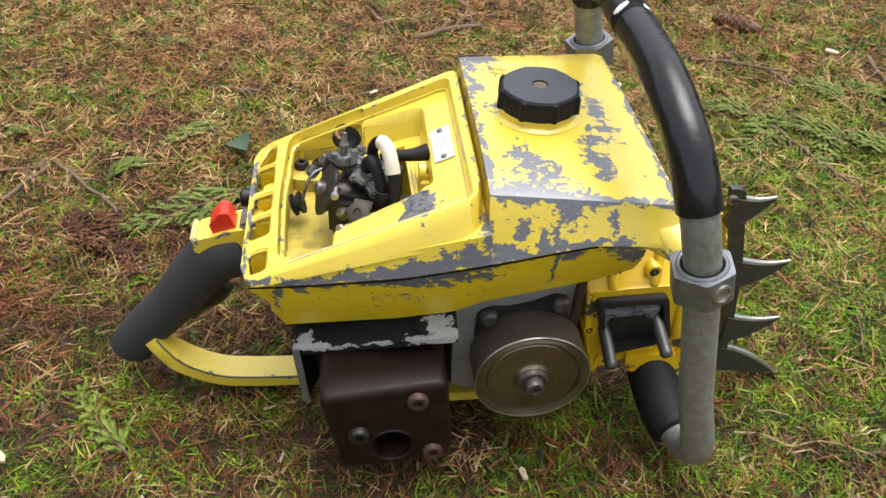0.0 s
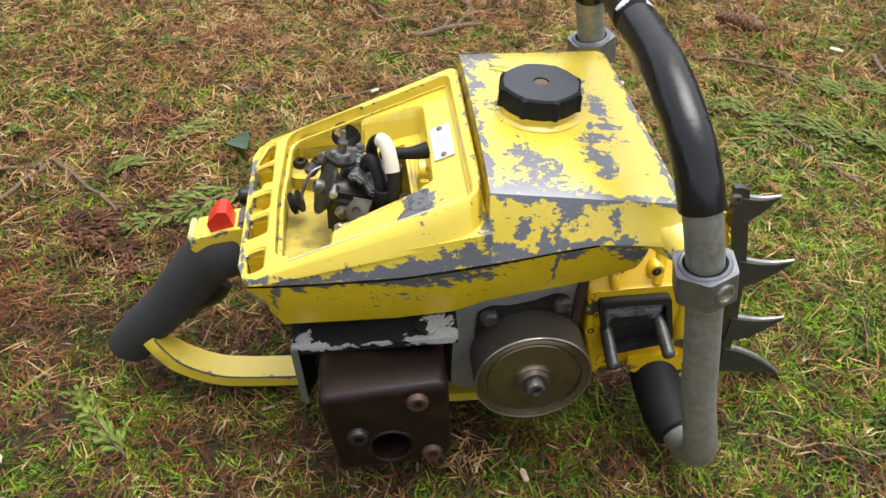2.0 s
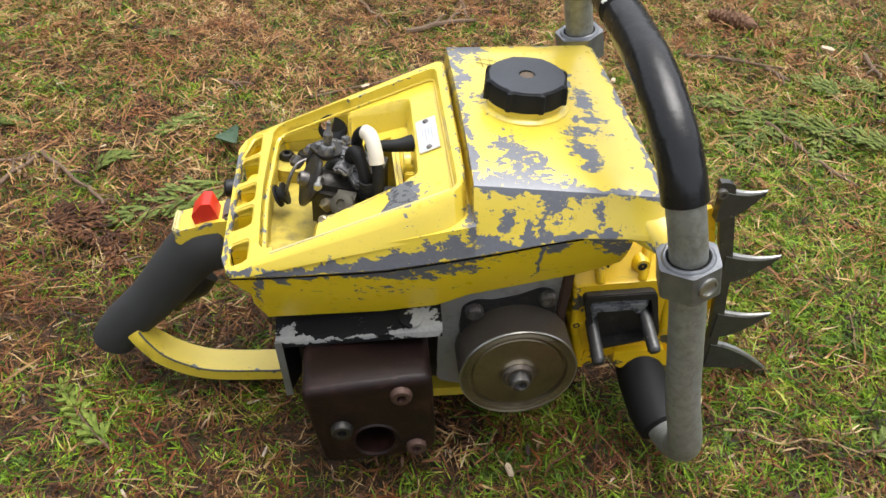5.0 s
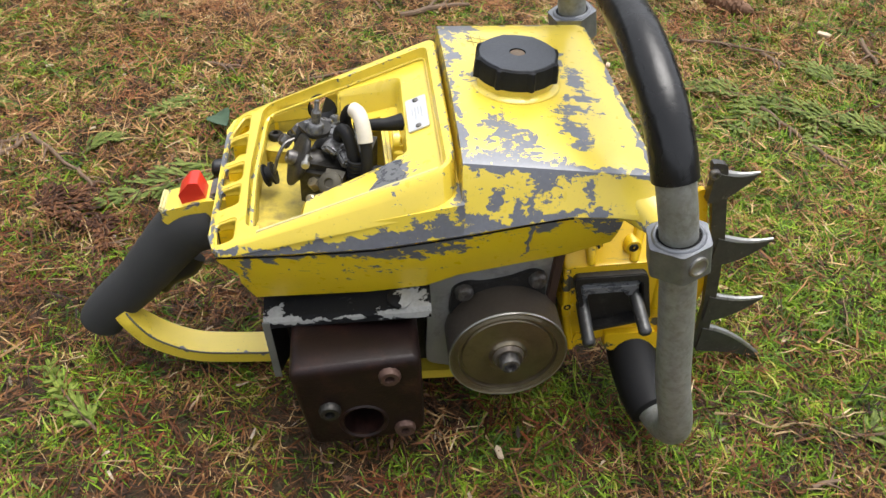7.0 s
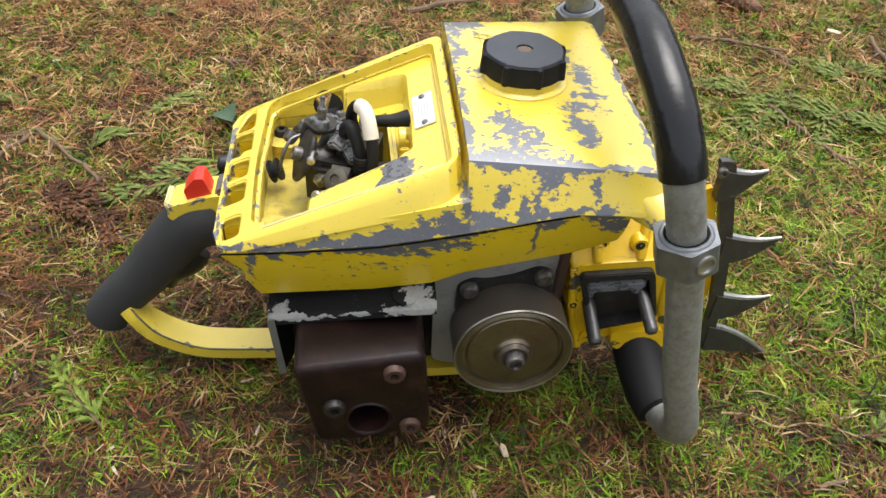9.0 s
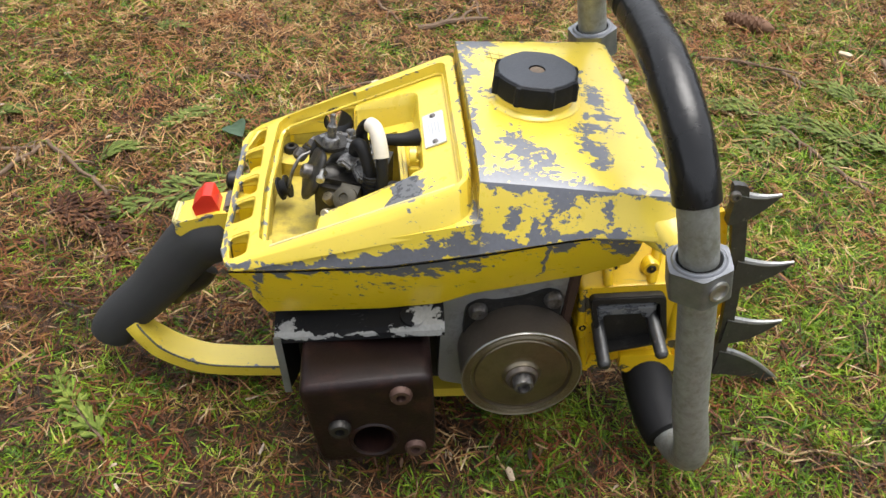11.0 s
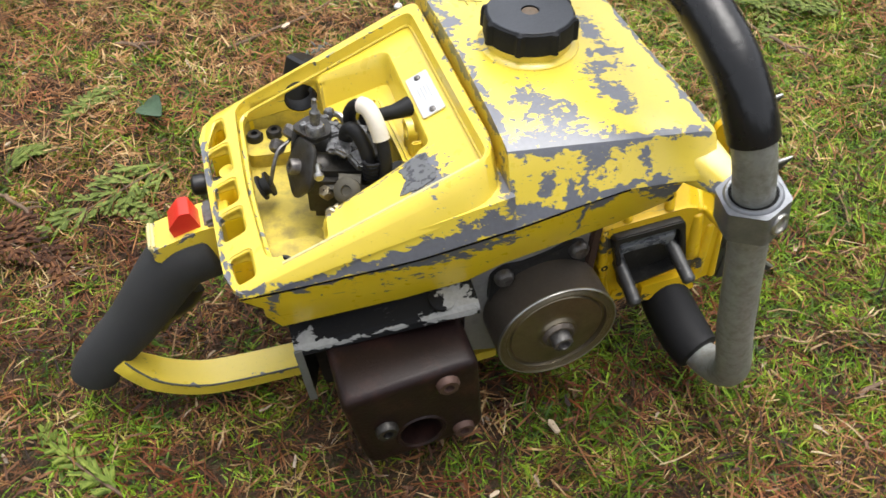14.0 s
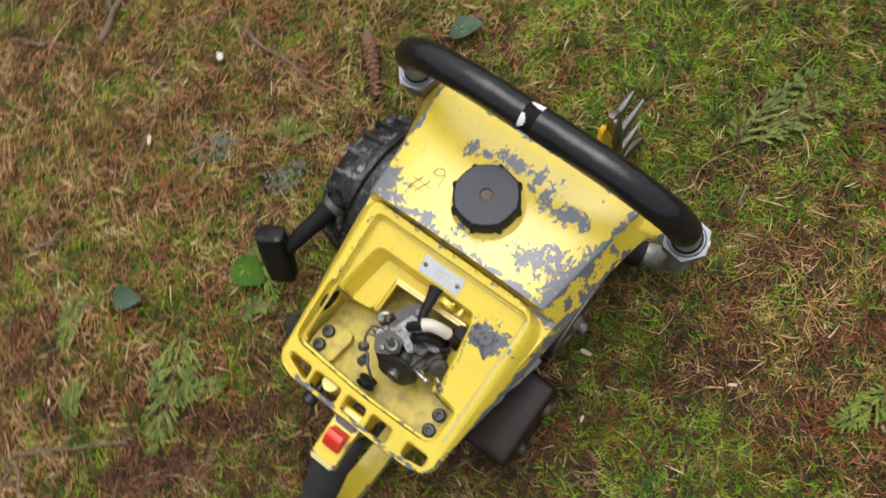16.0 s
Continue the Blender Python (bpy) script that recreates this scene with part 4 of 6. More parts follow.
muffler = part("muffler", carved(bm, [hole]), M_rust, saw, "rust-brown box muffler", 50)
bm = bmesh.new()
lathe(bm, [(0.0130, 0.0), (0.0150, -0.0015), (0.0160, -0.0005), (0.0160, 0.002), (0.0130, 0.002)], aim(MU @ Vector((-0.0010, -0.0285, -0.0130)), MU.to_3x3() @ Vector((0, 1, 0))), 28)
part("outlet_collar", bm, M_rust, muffler)
for p, mt in (((-0.0230, -0.1145, 0.0980), M_rustbolt), ((-0.0600, -0.1150, 0.0680), M_carb), ((-0.0126, -0.1140, 0.0466), M_rustbolt)):
    bm = bmesh.new()
    hexhead(bm, Vector(p) + Vector((0, 0.003, 0)), (0, -1, 0), 0.0070, 0.0075)
    lathe(bm, [(0.0080, -0.001), (0.0080, 0.0018), (0.006, 0.0022)], aim(Vector(p) + Vector((0, 0.003, 0)), (0, -1, 0)), 20)
    part("bolt", bm, mt, muffler, "socket bolt")

# heat guard over the muffler
def sheet(bm, line, across, thick):
    """A bent sheet: a line of places drawn out by a vector, with thickness along its own normals."""
    line = [Vector(p) for p in line]
    across = Vector(across)
    offs = []
    for i, p in enumerate(line):
        d = (line[min(i + 1, len(line) - 1)] - line[max(i - 1, 0)]).normalized()
        offs.append(d.cross(across.normalized()).normalized() * thick)
    ring = line + [p + o for p, o in zip(line[::-1], offs[::-1])]
    return loft(bm, [ring, [p + across for p in ring]])


GUARD_L, GUARD_R = Vector((-0.1008, -0.0710, 0.1022)), Vector((0.0036, -0.0920, 0.1290))
bm = bmesh.new()
rings = []
for end in (GUARD_L, GUARD_R):
    outer = [end + Vector((0, a, b)) for a, b in ((0.032, 0.0085), (0.009, 0.0032), (0.0030, 0.0012), (0.0006, -0.0012), (0.0, -0.0055))]
    inner = [p + Vector((0, 0.0014, -0.0014)) for p in outer[::-1]]
    rings.append(outer + inner)
loft(bm, rings)
guard = part("heat_guard", bm, M_black_guard, saw, "black-painted sheet metal heat guard, peeling to bare metal", 25)
bm = bmesh.new()
sheet(bm, [GUARD_L + Vector((0.0010, 0.001, -0.001)), (-0.0985, -0.0700, 0.0760), (-0.0965, -0.0690, 0.0490)], (0.014, 0.040, 0.0), 0.0016)
part("guard_side", bm, M_dark, guard)
bm = bmesh.new()
sheet(bm, [GUARD_L + Vector((-0.0006, -0.0012, 0.0)), GUARD_L + Vector((0.0040, -0.0014, 0.0004))], (0.0038, 0.0020, -0.0530), 0.0016)
part("guard_flange", bm, M_flange, guard, "bare steel flange")
bm = bmesh.new()
lathe(bm, [(0.0080, 0), (0.0076, 0.0018), (0.0050, 0.0028), (0.0002, 0.0030)], aim((-0.0150, -0.0795, 0.1275), (0, -0.2, 1)), 18)
part("dimple", bm, M_black_guard, guard)

# rear handle: yellow casting, rubber grip, switch and lower strap
bm = bmesh.new()
prism(bm, rpoly([(-0.118, 0.156), (-0.136, 0.1555), (-0.1645, 0.1475), (-0.1655, 0.139), (-0.150, 0.130), (-0.118, 0.122)], 0.003, 3), "v", -0.0125, 0.0105)
soften(bm, 0.002)
handle = part("rear_handle", bm, M_handle, saw, "yellow rear handle with black rubber grip")
bm = bmesh.new()
tube(bm, [(-0.1345, -0.001, 0.1315), (-0.1480, -0.001, 0.1285), (-0.1610, -0.001, 0.1185), (-0.1900, -0.001, 0.0828), (-0.2120, -0.001, 0.0602), (-0.2230, -0.001, 0.0465), (-0.2270, -0.001, 0.0390)],
     [0.0205, 0.0208, 0.0194, 0.0170, 0.0162, 0.0158, 0.0152], 28, 6, 0.83, (0, 1, 0), 0.004)
part("grip", bm, M_grip, handle, "worn grey-black rubber grip sleeve")
bm = bmesh.new()
run = path_points([(-0.2120, -0.006, 0.0640), (-0.2020, -0.009, 0.0500), (-0.1870, -0.0105, 0.0345), (-0.1650, -0.011, 0.0222), (-0.1406, -0.011, 0.0178), (-0.0930, -0.011, 0.0158)], 6)
rings = []
for i, p in enumerate(run):
    d = (run[min(i + 1, len(run) - 1)] - run[max(i - 1, 0)]).normalized()
    across = Vector((0, 1, 0))
    rise_dir = across.cross(d).normalized()
    rise_dir = rise_dir if rise_dir.z > 0 else -rise_dir
    across = across * min(1.0, 0.45 + 0.055 * i)
    rings.append([p + across * a + rise_dir * b for a, b in ((-0.0104, -0.0055), (0.0104, -0.0055), (0.0110, -0.0048), (0.0110, 0.0044), (0.0103, 0.0050), (-0.0103, 0.0050), (-0.0110, 0.0044), (-0.0110, -0.0048))])
loft(bm, rings)
strap = part("strap", bm, M_handle, handle, "flat yellow lower handle strap")
bm = bmesh.new()
tube(bm, [r[6] + (r[5] - r[6]) * 0.3 for r in rings[3:]], 0.0007, 6, 1)
part("worn_edge", bm, M_primer, strap, "edge worn to dark primer")
SW = Matrix.Translation((-0.1450, -0.002, 0.1565)) @ Matrix.Rotation(radians(-20), 4, "Y") @ Matrix.Scale(0.97, 4)
bm = bmesh.new()
b2 = bmesh.new()
prism(b2, rpoly([(-0.0085, -0.006), (0.0085, -0.006), (0.0090, 0.0085), (0.0035, 0.0105), (-0.0070, 0.0045)], 0.0012, 2), "v", -0.0075, 0.0075)
soften(b2, 0.0008)
b2.transform(SW)
merge(bm, b2)
part("switch", bm, M_red, handle, "red plastic stop switch")
bm = bmesh.new()
box(bm, (-0.1290, -0.001, 0.1545), (0.008, 0.021, 0.010), Matrix.Rotation(radians(-18), 4, "Y"), 0.002)
part("bracket", bm, M_steel, handle)
bm = bmesh.new()
box(bm, (-0.1640, -0.001, 0.1465), (0.004, 0.022, 0.008), Matrix.Rotation(radians(-18), 4, "Y"), 0.0015)
part("worn_lip", bm, M_cream, handle, "worn pale lip behind the switch")
bm = bmesh.new()
tube(bm, [(-0.150, -0.002, 0.100), (-0.158, -0.002, 0.088), (-0.172, -0.002, 0.079), (-0.178, -0.002, 0.070)], [0.006, 0.006, 0.005, 0.004], 10, 5, 0.7, (0, 1, 0))
part("trigger", bm, M_plastic, handle, "black throttle trigger")

# choke knob and idle knob at the back
bm = bmesh.new()
lathe(bm, [(0.0035, -0.012), (0.0035, 0.0), (0.0062, 0.0), (0.0068, 0.003), (0.0062, 0.008), (0.0045, 0.0095), (0.0002, 0.0095)], aim((-0.1285, 0.0375, 0.146), (-1, 0.05, 0.05)), 20)
part("choke_knob", bm, M_plastic, saw, "black choke knob")
bm = bmesh.new()
box(bm, (-0.093, 0.103, 0.100), (0.022, 0.022, 0.030), Matrix.Rotation(radians(25), 4, "X"), 0.006)
part("oiler_button", bm, M_plastic, saw, "black rubber oiler button")

# wrap-round front handlebar
BAR = [(0.148, -0.045, 0.066), (0.1535, -0.068, 0.0460), (0.1590, -0.092, 0.0335), (0.1632, -0.109, 0.0322), (0.1640, -0.1235, 0.0420), (0.1602, -0.1315, 0.061), (0.1476, -0.1335, 0.105), (0.1380, -0.1335, 0.152),
       (0.1258, -0.1337, 0.209), (0.1154, -0.1320, 0.248), (0.1106, -0.1210, 0.270), (0.1072, -0.1030, 0.2850), (0.1058, -0.0740, 0.2945), (0.1063, -0.0370, 0.2965), (0.1070, 0.0010, 0.2965),
       (0.1075, 0.0400, 0.2965), (0.1085, 0.0740, 0.2910), (0.1105, 0.0950, 0.2790), (0.1140, 0.1060, 0.2600), (0.1215, 0.1090, 0.2240), (0.1350, 0.1090, 0.160), (0.1450, 0.1020, 0.110), (0.1450, 0.080, 0.085)]
bm = bmesh.new()
tube(bm, BAR, [0.0105, 0.0105, 0.0108, 0.0112, 0.0112, 0.0109, 0.0105, 0.0102, 0.0100] + [0.0101] * 14, 24, 7)
bar = part("handlebar", bm, M_galv, saw, "galvanised steel tube handlebar with black sleeve")
line = path_points(BAR, 7)


arch = [i for i, p in enumerate(line) if p.z > 0.2485]
first, last = arch[0], [i for i in arch if line[i].z > 0.262][-1]
cut_a = min(arch, key=lambda i: abs(line[i].y + 0.0160))
cut_b = min(arch, key=lambda i: abs(line[i].y + 0.0040))
for a, b in ((first, cut_a + 1), (cut_b, last + 1)):
    bm = bmesh.new()
    tube(bm, line[a:b], 0.0119, 26, 1, round_ends=0.0012)
    part("sleeve", bm, M_vinyl, bar, "glossy black vinyl sleeve")
# black band over the tube stands for deep shade in the sleeve gap
bm = bmesh.new()
tube(bm, line[cut_a:cut_b + 1], 0.0109, 24, 1)
part("gap_shade", bm, M_gap_shade, bar, "black band for the shade between the sleeve halves")
for i, s, patches in ((cut_a, 1, ((0.62, 0.22, 0.0095),)), (cut_b, -1, ((-0.80, 0.46, 0.0046),))):
    d = (line[i + 1] - line[i - 1]).normalized()
    a1 = Vector((0, 0, 1)).cross(d).normalized()
    a2 = d.cross(a1)
    for ang, half, deep in patches:
        bm = bmesh.new()
        rows = []
        for k in range(9):
            t = ang + half * (k / 4 - 1)
            out = a1 * -math.sin(t) + a2 * math.cos(t)
            reach = deep * (1 - 0.55 * abs(k / 4 - 1) ** 2) * (1.0 + 0.15 * (-1) ** k)
            rows.append([line[i] + d * s * e + out * r for e, r in ((-0.0004, 0.0104), (-0.0004, 0.0118), (reach, 0.0114), (reach, 0.0104))])
        loft(bm, rows)
        part("torn_edge", bm, M_torn, bar, "whitish torn sleeve edge")
bm = bmesh.new()
k0 = min(range(30), key=lambda i: abs(line[i].y + 0.052))
k1 = min(range(40), key=lambda i: abs(line[i].y + 0.100) + (0 if i < 20 else 1))
tube(bm, line[k0:k1 + 1], [0.0160, 0.0172, 0.0172, 0.0160], 22, 1, round_ends=0.002)
part("rubber_mount", bm, M_rubber, bar, "black rubber mount sleeve")


def clamp(c, d, turn, bolt):
    """A hexagonal cast clamp on the bar."""
    z = Vector(d).normalized()
    x = (Vector((1, 0, 0)) - z * z.x).normalized()
    m = Matrix.Translation(c) @ Matrix((x, z.cross(x), z)).transposed().to_4x4()
    bm = bmesh.new()
    outline = rpoly([(0.0180 * math.cos(math.pi / 3 * k + turn), 0.0180 * math.sin(math.pi / 3 * k + turn)) for k in range(6)], 0.002, 3)
    loft(bm, [[m @ Vector((p.x, p.y, h)) for p in outline] for h in (-0.0095, 0.0095)])
    soften(bm, 0.0012)
    cl = part("clamp", bm, M_cast, bar, "cast aluminium hexagonal bar clamp")
    bm = bmesh.new()
    lathe(bm, [(0.0112, 0.009), (0.0142, 0.009), (0.0138, 0.0104), (0.0130, 0.0110), (0.0118, 0.0108), (0.0112, 0.0092)], m, 28)
    part("collar", bm, M_cast, cl)
    # solid black ring in place of the shaded gap inside the collar
    bm = bmesh.new()
    lathe(bm, [(0.0096, 0.0094), (0.0096, 0.0100), (0.0115, 0.0101), (0.0115, 0.0094)], m, 28)
    part("shade_ring", bm, M_gap_shade, cl, "black ring for the shade round the tube")
    out = m.to_3x3() @ Vector((math.cos(bolt), math.sin(bolt), 0))
    bm = bmesh.new()
    lathe(bm, [(0.0060, -0.001), (0.0058, 0.0012), (0.0046, 0.0016), (0.0044, 0.0003), (0.0002, 0.0003)], aim(Vector(c) + out * 0.0156, out), 20)
    part("bolt", bm, M_bright, cl)
    return cl


clamp((0.1256, -0.1337, 0.2085), (-0.21, 0, 1), radians(-100), radians(-70))
clamp((0.1220, 0.1090, 0.2200), (-0.20, 0, 1), radians(100), radians(70))
for s in (-1, 1):
    bm = bmesh.new()
    rings = []
    for out, u0, u1, z0, z1 in ((0.086, 0.100, 0.1262, 0.198, 0.2225), (0.096, 0.105, 0.1275, 0.199, 0.2205), (0.106, 0.110, 0.1290, 0.201, 0.2175), (0.115, 0.1145, 0.1310, 0.203, 0.2150), (0.121, 0.1170, 0.1310, 0.205, 0.2130)):
        v = -0.006 + s * (out if s < 0 else out * 0.93)
        rings.append([(p.x, v, p.y) for p in rpoly([(u0, z0 + 0.004), (u0 + 0.004, z1 - 0.004), (u1, z1), (u1 + 0.001, z0)], 0.003, 3)])
    loft(bm, rings)
    part("ear", bm, M_yellow, cover)

# felling spikes
bm = bmesh.new()
prism(bm, rpoly([(0.186, 0.192), (0.197, 0.190), (0.214, 0.120), (0.223, 0.060), (0.226, 0.020), (0.2165, 0.018), (0.2140, 0.060), (0.2055, 0.115)], 0.003, 2), "v", -0.0325, -0.0275)
soften(bm, 0.0008)
spikes = part("spike_plate", bm, M_spike, saw, "dark steel felling spike plate")
for base_u, base_z, tip, curl in ((0.190, 0.1735, (0.2215, 0.1815), 0.006), (0.207, 0.1180, (0.2490, 0.1245), 0.007), (0.216, 0.0620, (0.2590, 0.0680), 0.007), (0.219, 0.0290, (0.2815, -0.0025), -0.006)):
    bm = bmesh.new()
    rings = []
    for k in range(8):
        t = k / 7
        w = 0.0135 * (1 - t ** 1.4) + 0.0006
        cu = base_u + (tip[0] - base_u) * t
        cz = base_z + (tip[1] - base_z) * t + (curl * (t * t - t) * 2.6 if curl > 0 else -curl * 4 * t * (1 - t) * 0.8)
        th = 0.0034 * (1 - t) + 0.0008
        rings.append([(cu, -0.030 - th, cz - w * 0.9), (cu, -0.030 + th, cz - w * 0.9), (cu, -0.030 + th * 0.8, cz + w * 0.75), (cu, -0.030 - th * 0.8, cz + w * 0.75)])
    loft(bm, rings)
    soften(bm, 0.0005, 1)
    sp = part("spike", bm, M_spike, spikes)
    bm = bmesh.new()
    tube(bm, [((r[2][0]), -0.030, r[2][2] + 0.0002) for r in rings], [0.0026, 0.0026, 0.0020, 0.0010], 8, 2, 1.0, (0, 1, 0))
    part("edge", bm, M_filed, sp, "bright filed edge")
bm = bmesh.new()
hexhead(bm, (0.1890, -0.0325, 0.1835), (0, -1, 0), 0.0038, 0.003)
part("bolt", bm, M_steel, spikes)

# starter on the far side: finned black cover, pull handle and boot
bm = bmesh.new()
lathe(bm, [(0.064, 0.0), (0.069, 0.006), (0.069, 0.024), (0.0725, 0.026), (0.0725, 0.031), (0.069, 0.033), (0.0685, 0.042), (0.065, 0.052), (0.056, 0.061), (0.034, 0.067), (0.010, 0.069), (0.0003, 0.069)], aim((0.054, 0.092, 0.085), (0, 1, 0)), 48)
starter = part("starter_cover", bm, M_starter, saw, "oily black recoil starter cover")
for k in range(9):
    t = radians(20 + 17.5 * k)
    bm = bmesh.new()
    c = Vector((0.054 + 0.0655 * math.cos(t), 0.138, 0.085 + 0.0655 * math.sin(t)))
    box(bm, c, (0.009, 0.024, 0.004), Matrix.Rotation(-t, 4, "Y"), 0.001)
    part("fin", bm, M_starter, starter)
bm = bmesh.new()
tube(bm, [(0.016, 0.127, 0.142), (0.002, 0.132, 0.139), (-0.018, 0.139, 0.131), (-0.044, 0.148, 0.120)], [0.0105, 0.0085, 0.0080, 0.0070], 14, 5)
part("rope_boot", bm, M_rubber, starter, "black rubber rope boot")
bm = bmesh.new()
lathe(bm, [(0.012, 0.0), (0.012, 0.006), (0.009, 0.009), (0.006, 0.009)], aim((0.012, 0.129, 0.141), (-0.86, 0.25, -0.40)), 18)
part("rope_bush", bm, M_steel, starter)
GR = aim((-0.0530, 0.1560, 0.1145), (0.30, 0.19, 0.93))
bm = bmesh.new()
rings = []
for h, s in ((-0.0335, 0.72), (-0.0320, 0.92), (-0.012, 1.0), (0.012, 1.0), (0.0265, 0.95), (0.0285, 0.75)):
    rings.append([GR @ Vector((p.x * s, p.y * s, h)) for p in rpoly([(-0.013, -0.010), (0.013, -0.010), (0.013, 0.010), (-0.013, 0.010)], 0.006, 4)])
loft(bm, rings)
part("pull_handle", bm, M_plastic, starter, "black starter pull handle")

# carburettor and its fittings in the bay
bm = bmesh.new()
box(bm, (-0.050, -0.008, 0.172), (0.040, 0.044, 0.034), Matrix.Rotation(radians(-18), 4, "Z"), 0.004)
box(bm, (-0.0400, -0.006, 0.186), (0.024, 0.034, 0.020), Matrix.Rotation(radians(-14), 4, "Z"), 0.004)
carb = part("carburettor", bm, M_carb, saw, "grimy metal carburettor with levers and springs")
bm = bmesh.new()
box(bm, (-0.0475, -0.009, 0.1965), (0.020, 0.024, 0.004), Matrix.Rotation(radians(-20), 4, "Z"), 0.0015)
for q, w in (((-0.054, -0.003, 0.199), 0.006), ((-0.047, -0.017, 0.199), 0.007), ((-0.041, -0.005, 0.1985), 0.005), ((-0.053, -0.014, 0.1985), 0.004)):
    box(bm, q, (w, w * 1.4, 0.004), Matrix.Rotation(radians(31 * w * 1000), 4, "Z"), 0.001)
top = part("top_cover", bm, M_silver, carb, "scuffed silver metal cover")
DISC = aim((-0.0745, -0.0140, 0.1875), (-0.88, -0.10, 0.42))


def disc_ring(r, h):
    """A scalloped round outline on the diaphragm's seat."""
    return [DISC @ Vector(((r + 0.0010 * math.cos(5 * t)) * math.cos(t), (r + 0.0010 * math.cos(5 * t)) * math.sin(t), h)) for t in (2 * math.pi * k / 48 for k in range(48))]


bm = bmesh.new()
loft(bm, [disc_ring(0.0110, -0.003), disc_ring(0.0158, -0.0012), disc_ring(0.0165, 0.0), disc_ring(0.0163, 0.0014), disc_ring(0.0152, 0.0022), disc_ring(0.0090, 0.0026), disc_ring(0.0015, 0.0027)])
diaphragm = part("choke_plate", bm, M_carb, carb, "dark greasy choke plate")
bm = bmesh.new()
hexhead(bm, DISC @ Vector((0.0, 0.0, 0.002)), DISC.to_3x3() @ Vector((0, 0, 1)), 0.0046, 0.0060)
part("bolt", bm, M_steel, diaphragm)
bm = bmesh.new()
lathe(bm, [(0.0080, 0.0), (0.0082, 0.006), (0.0095, 0.008), (0.0095, 0.030), (0.0002, 0.030)], DISC @ pose(0, 0, 0, 180), 22)
part("throat", bm, M_carb, carb)
bm = bmesh.new()
box(bm, (-0.0510, -0.0295, 0.1785), (0.027, 0.021, 0.024), Matrix.Rotation(radians(-20), 4, "Z") @ Matrix.Rotation(radians(20), 4, "X"), 0.0075, 4)
lathe(bm, [(0.0075, 0), (0.0075, 0.003), (0.0055, 0.0048), (0.0030, 0.0050), (0.0026, 0.0035), (0.0002, 0.0035)], aim((-0.0545, -0.0375, 0.1850), (-0.35, -0.65, 0.70)), 18)
part("fuel_bowl", bm, M_bowl, carb)
for p, d, r, h, mt in (((-0.0820, 0.0120, 0.182), (-0.7, 0.0, 0.7), 0.0042, 0.007, M_steel), ((-0.0640, -0.0270, 0.176), (-0.4, -0.3, 0.85), 0.0040, 0.006, M_brass), ((-0.0600, -0.0400, 0.170), (-0.3, -0.6, 0.75), 0.0034, 0.008, M_brass),
                       ((-0.074, 0.016, 0.188), (-0.7, 0.3, 0.6), 0.0040, 0.006, M_steel), ((-0.052, 0.016, 0.197), (0, 0.2, 1), 0.0032, 0.003, M_silver), ((-0.032, -0.004, 0.197), (0.1, 0, 1), 0.0032, 0.003, M_silver)):
    bm = bmesh.new()
    hexhead(bm, p, d, r, h, False)
    part("screw", bm, mt, carb)
bm = bmesh.new()
lathe(bm, [(0.0052, 0), (0.0054, 0.005), (0.0046, 0.0065), (0.0026, 0.007), (0.0030, 0.012), (0.0030, 0.0145), (0.0017, 0.016), (0.0014, 0.022), (0.0002, 0.0225)], aim((-0.0640, -0.0050, 0.2010), (0.10, 0.08, 1)), 14)
part("spindle", bm, M_silver, carb)
bm = bmesh.new()
prism(bm, rpoly([(-0.076, 0.004), (-0.066, -0.012), (-0.055, -0.008), (-0.054, 0.004), (-0.064, 0.012)], 0.004, 3), "z", 0.2000, 0.2024)
soften(bm, 0.0006, 1)
lever = part("lever", bm, M_carb, carb)
bm = bmesh.new()
tube(bm, [(-0.0715, 0.004, 0.2005), (-0.0740, 0.002, 0.196), (-0.0755, 0.001, 0.188), (-0.0745, 0.004, 0.180)], [0.0030, 0.0026, 0.0026, 0.0030], 8, 4, 0.45, (0, 1, 0))
part("arm", bm, M_carb, lever)
bm = bmesh.new()
tube(bm, [(-0.0925, 0.002, 0.166), (-0.0890, 0.003, 0.178), (-0.0840, 0.008, 0.185), (-0.0780, 0.012, 0.186)], 0.0012, 8, 5)
part("link_rod", bm, M_steel, carb)
bm = bmesh.new()
coil = [Vector((-0.066 + 0.0006 * k, 0.0155 + 0.0034 * math.cos(k * 0.9), 0.188 + 0.0034 * math.sin(k * 0.9))) for k in range(34)]
tube(bm, coil, 0.0007, 6, 1)
part("spring", bm, M_steel, carb)
bm = bmesh.new()
tube(bm, [(-0.0520, 0.0160, 0.1860), (-0.0525, 0.0195, 0.1910), (-0.0490, 0.0205, 0.1930), (-0.0450, 0.0160, 0.1930), (-0.0440, 0.0120, 0.1880)], 0.0019, 8, 5)
part("clip", bm, M_bright, carb, "bright bent wire clip")
bm = bmesh.new()
lathe(bm, [(0.0085, 0), (0.0085, 0.003), (0.0060, 0.004), (0.0060, 0.010), (0.0085, 0.011), (0.0085, 0.0145), (0.0002, 0.015)], aim((-0.0985, 0.0045, 0.1625), (0.9, 0.0, 0.35)) @ Matrix.Diagonal((0.9, 0.9, 0.45, 1)), 18)
part("grommet", bm, M_rubber, housing, "black rubber grommet")
bm = bmesh.new()
tube(bm, [(-0.010, -0.0055, 0.2085), (-0.020, -0.0075, 0.2080), (-0.032, -0.010, 0.2095), (-0.0385, -0.0140, 0.2120)], [0.0056, 0.0042, 0.0034, 0.0034], 12, 5)
part("breather_hose", bm, M_rubber, carb, "black rubber hose")
bm = bmesh.new()
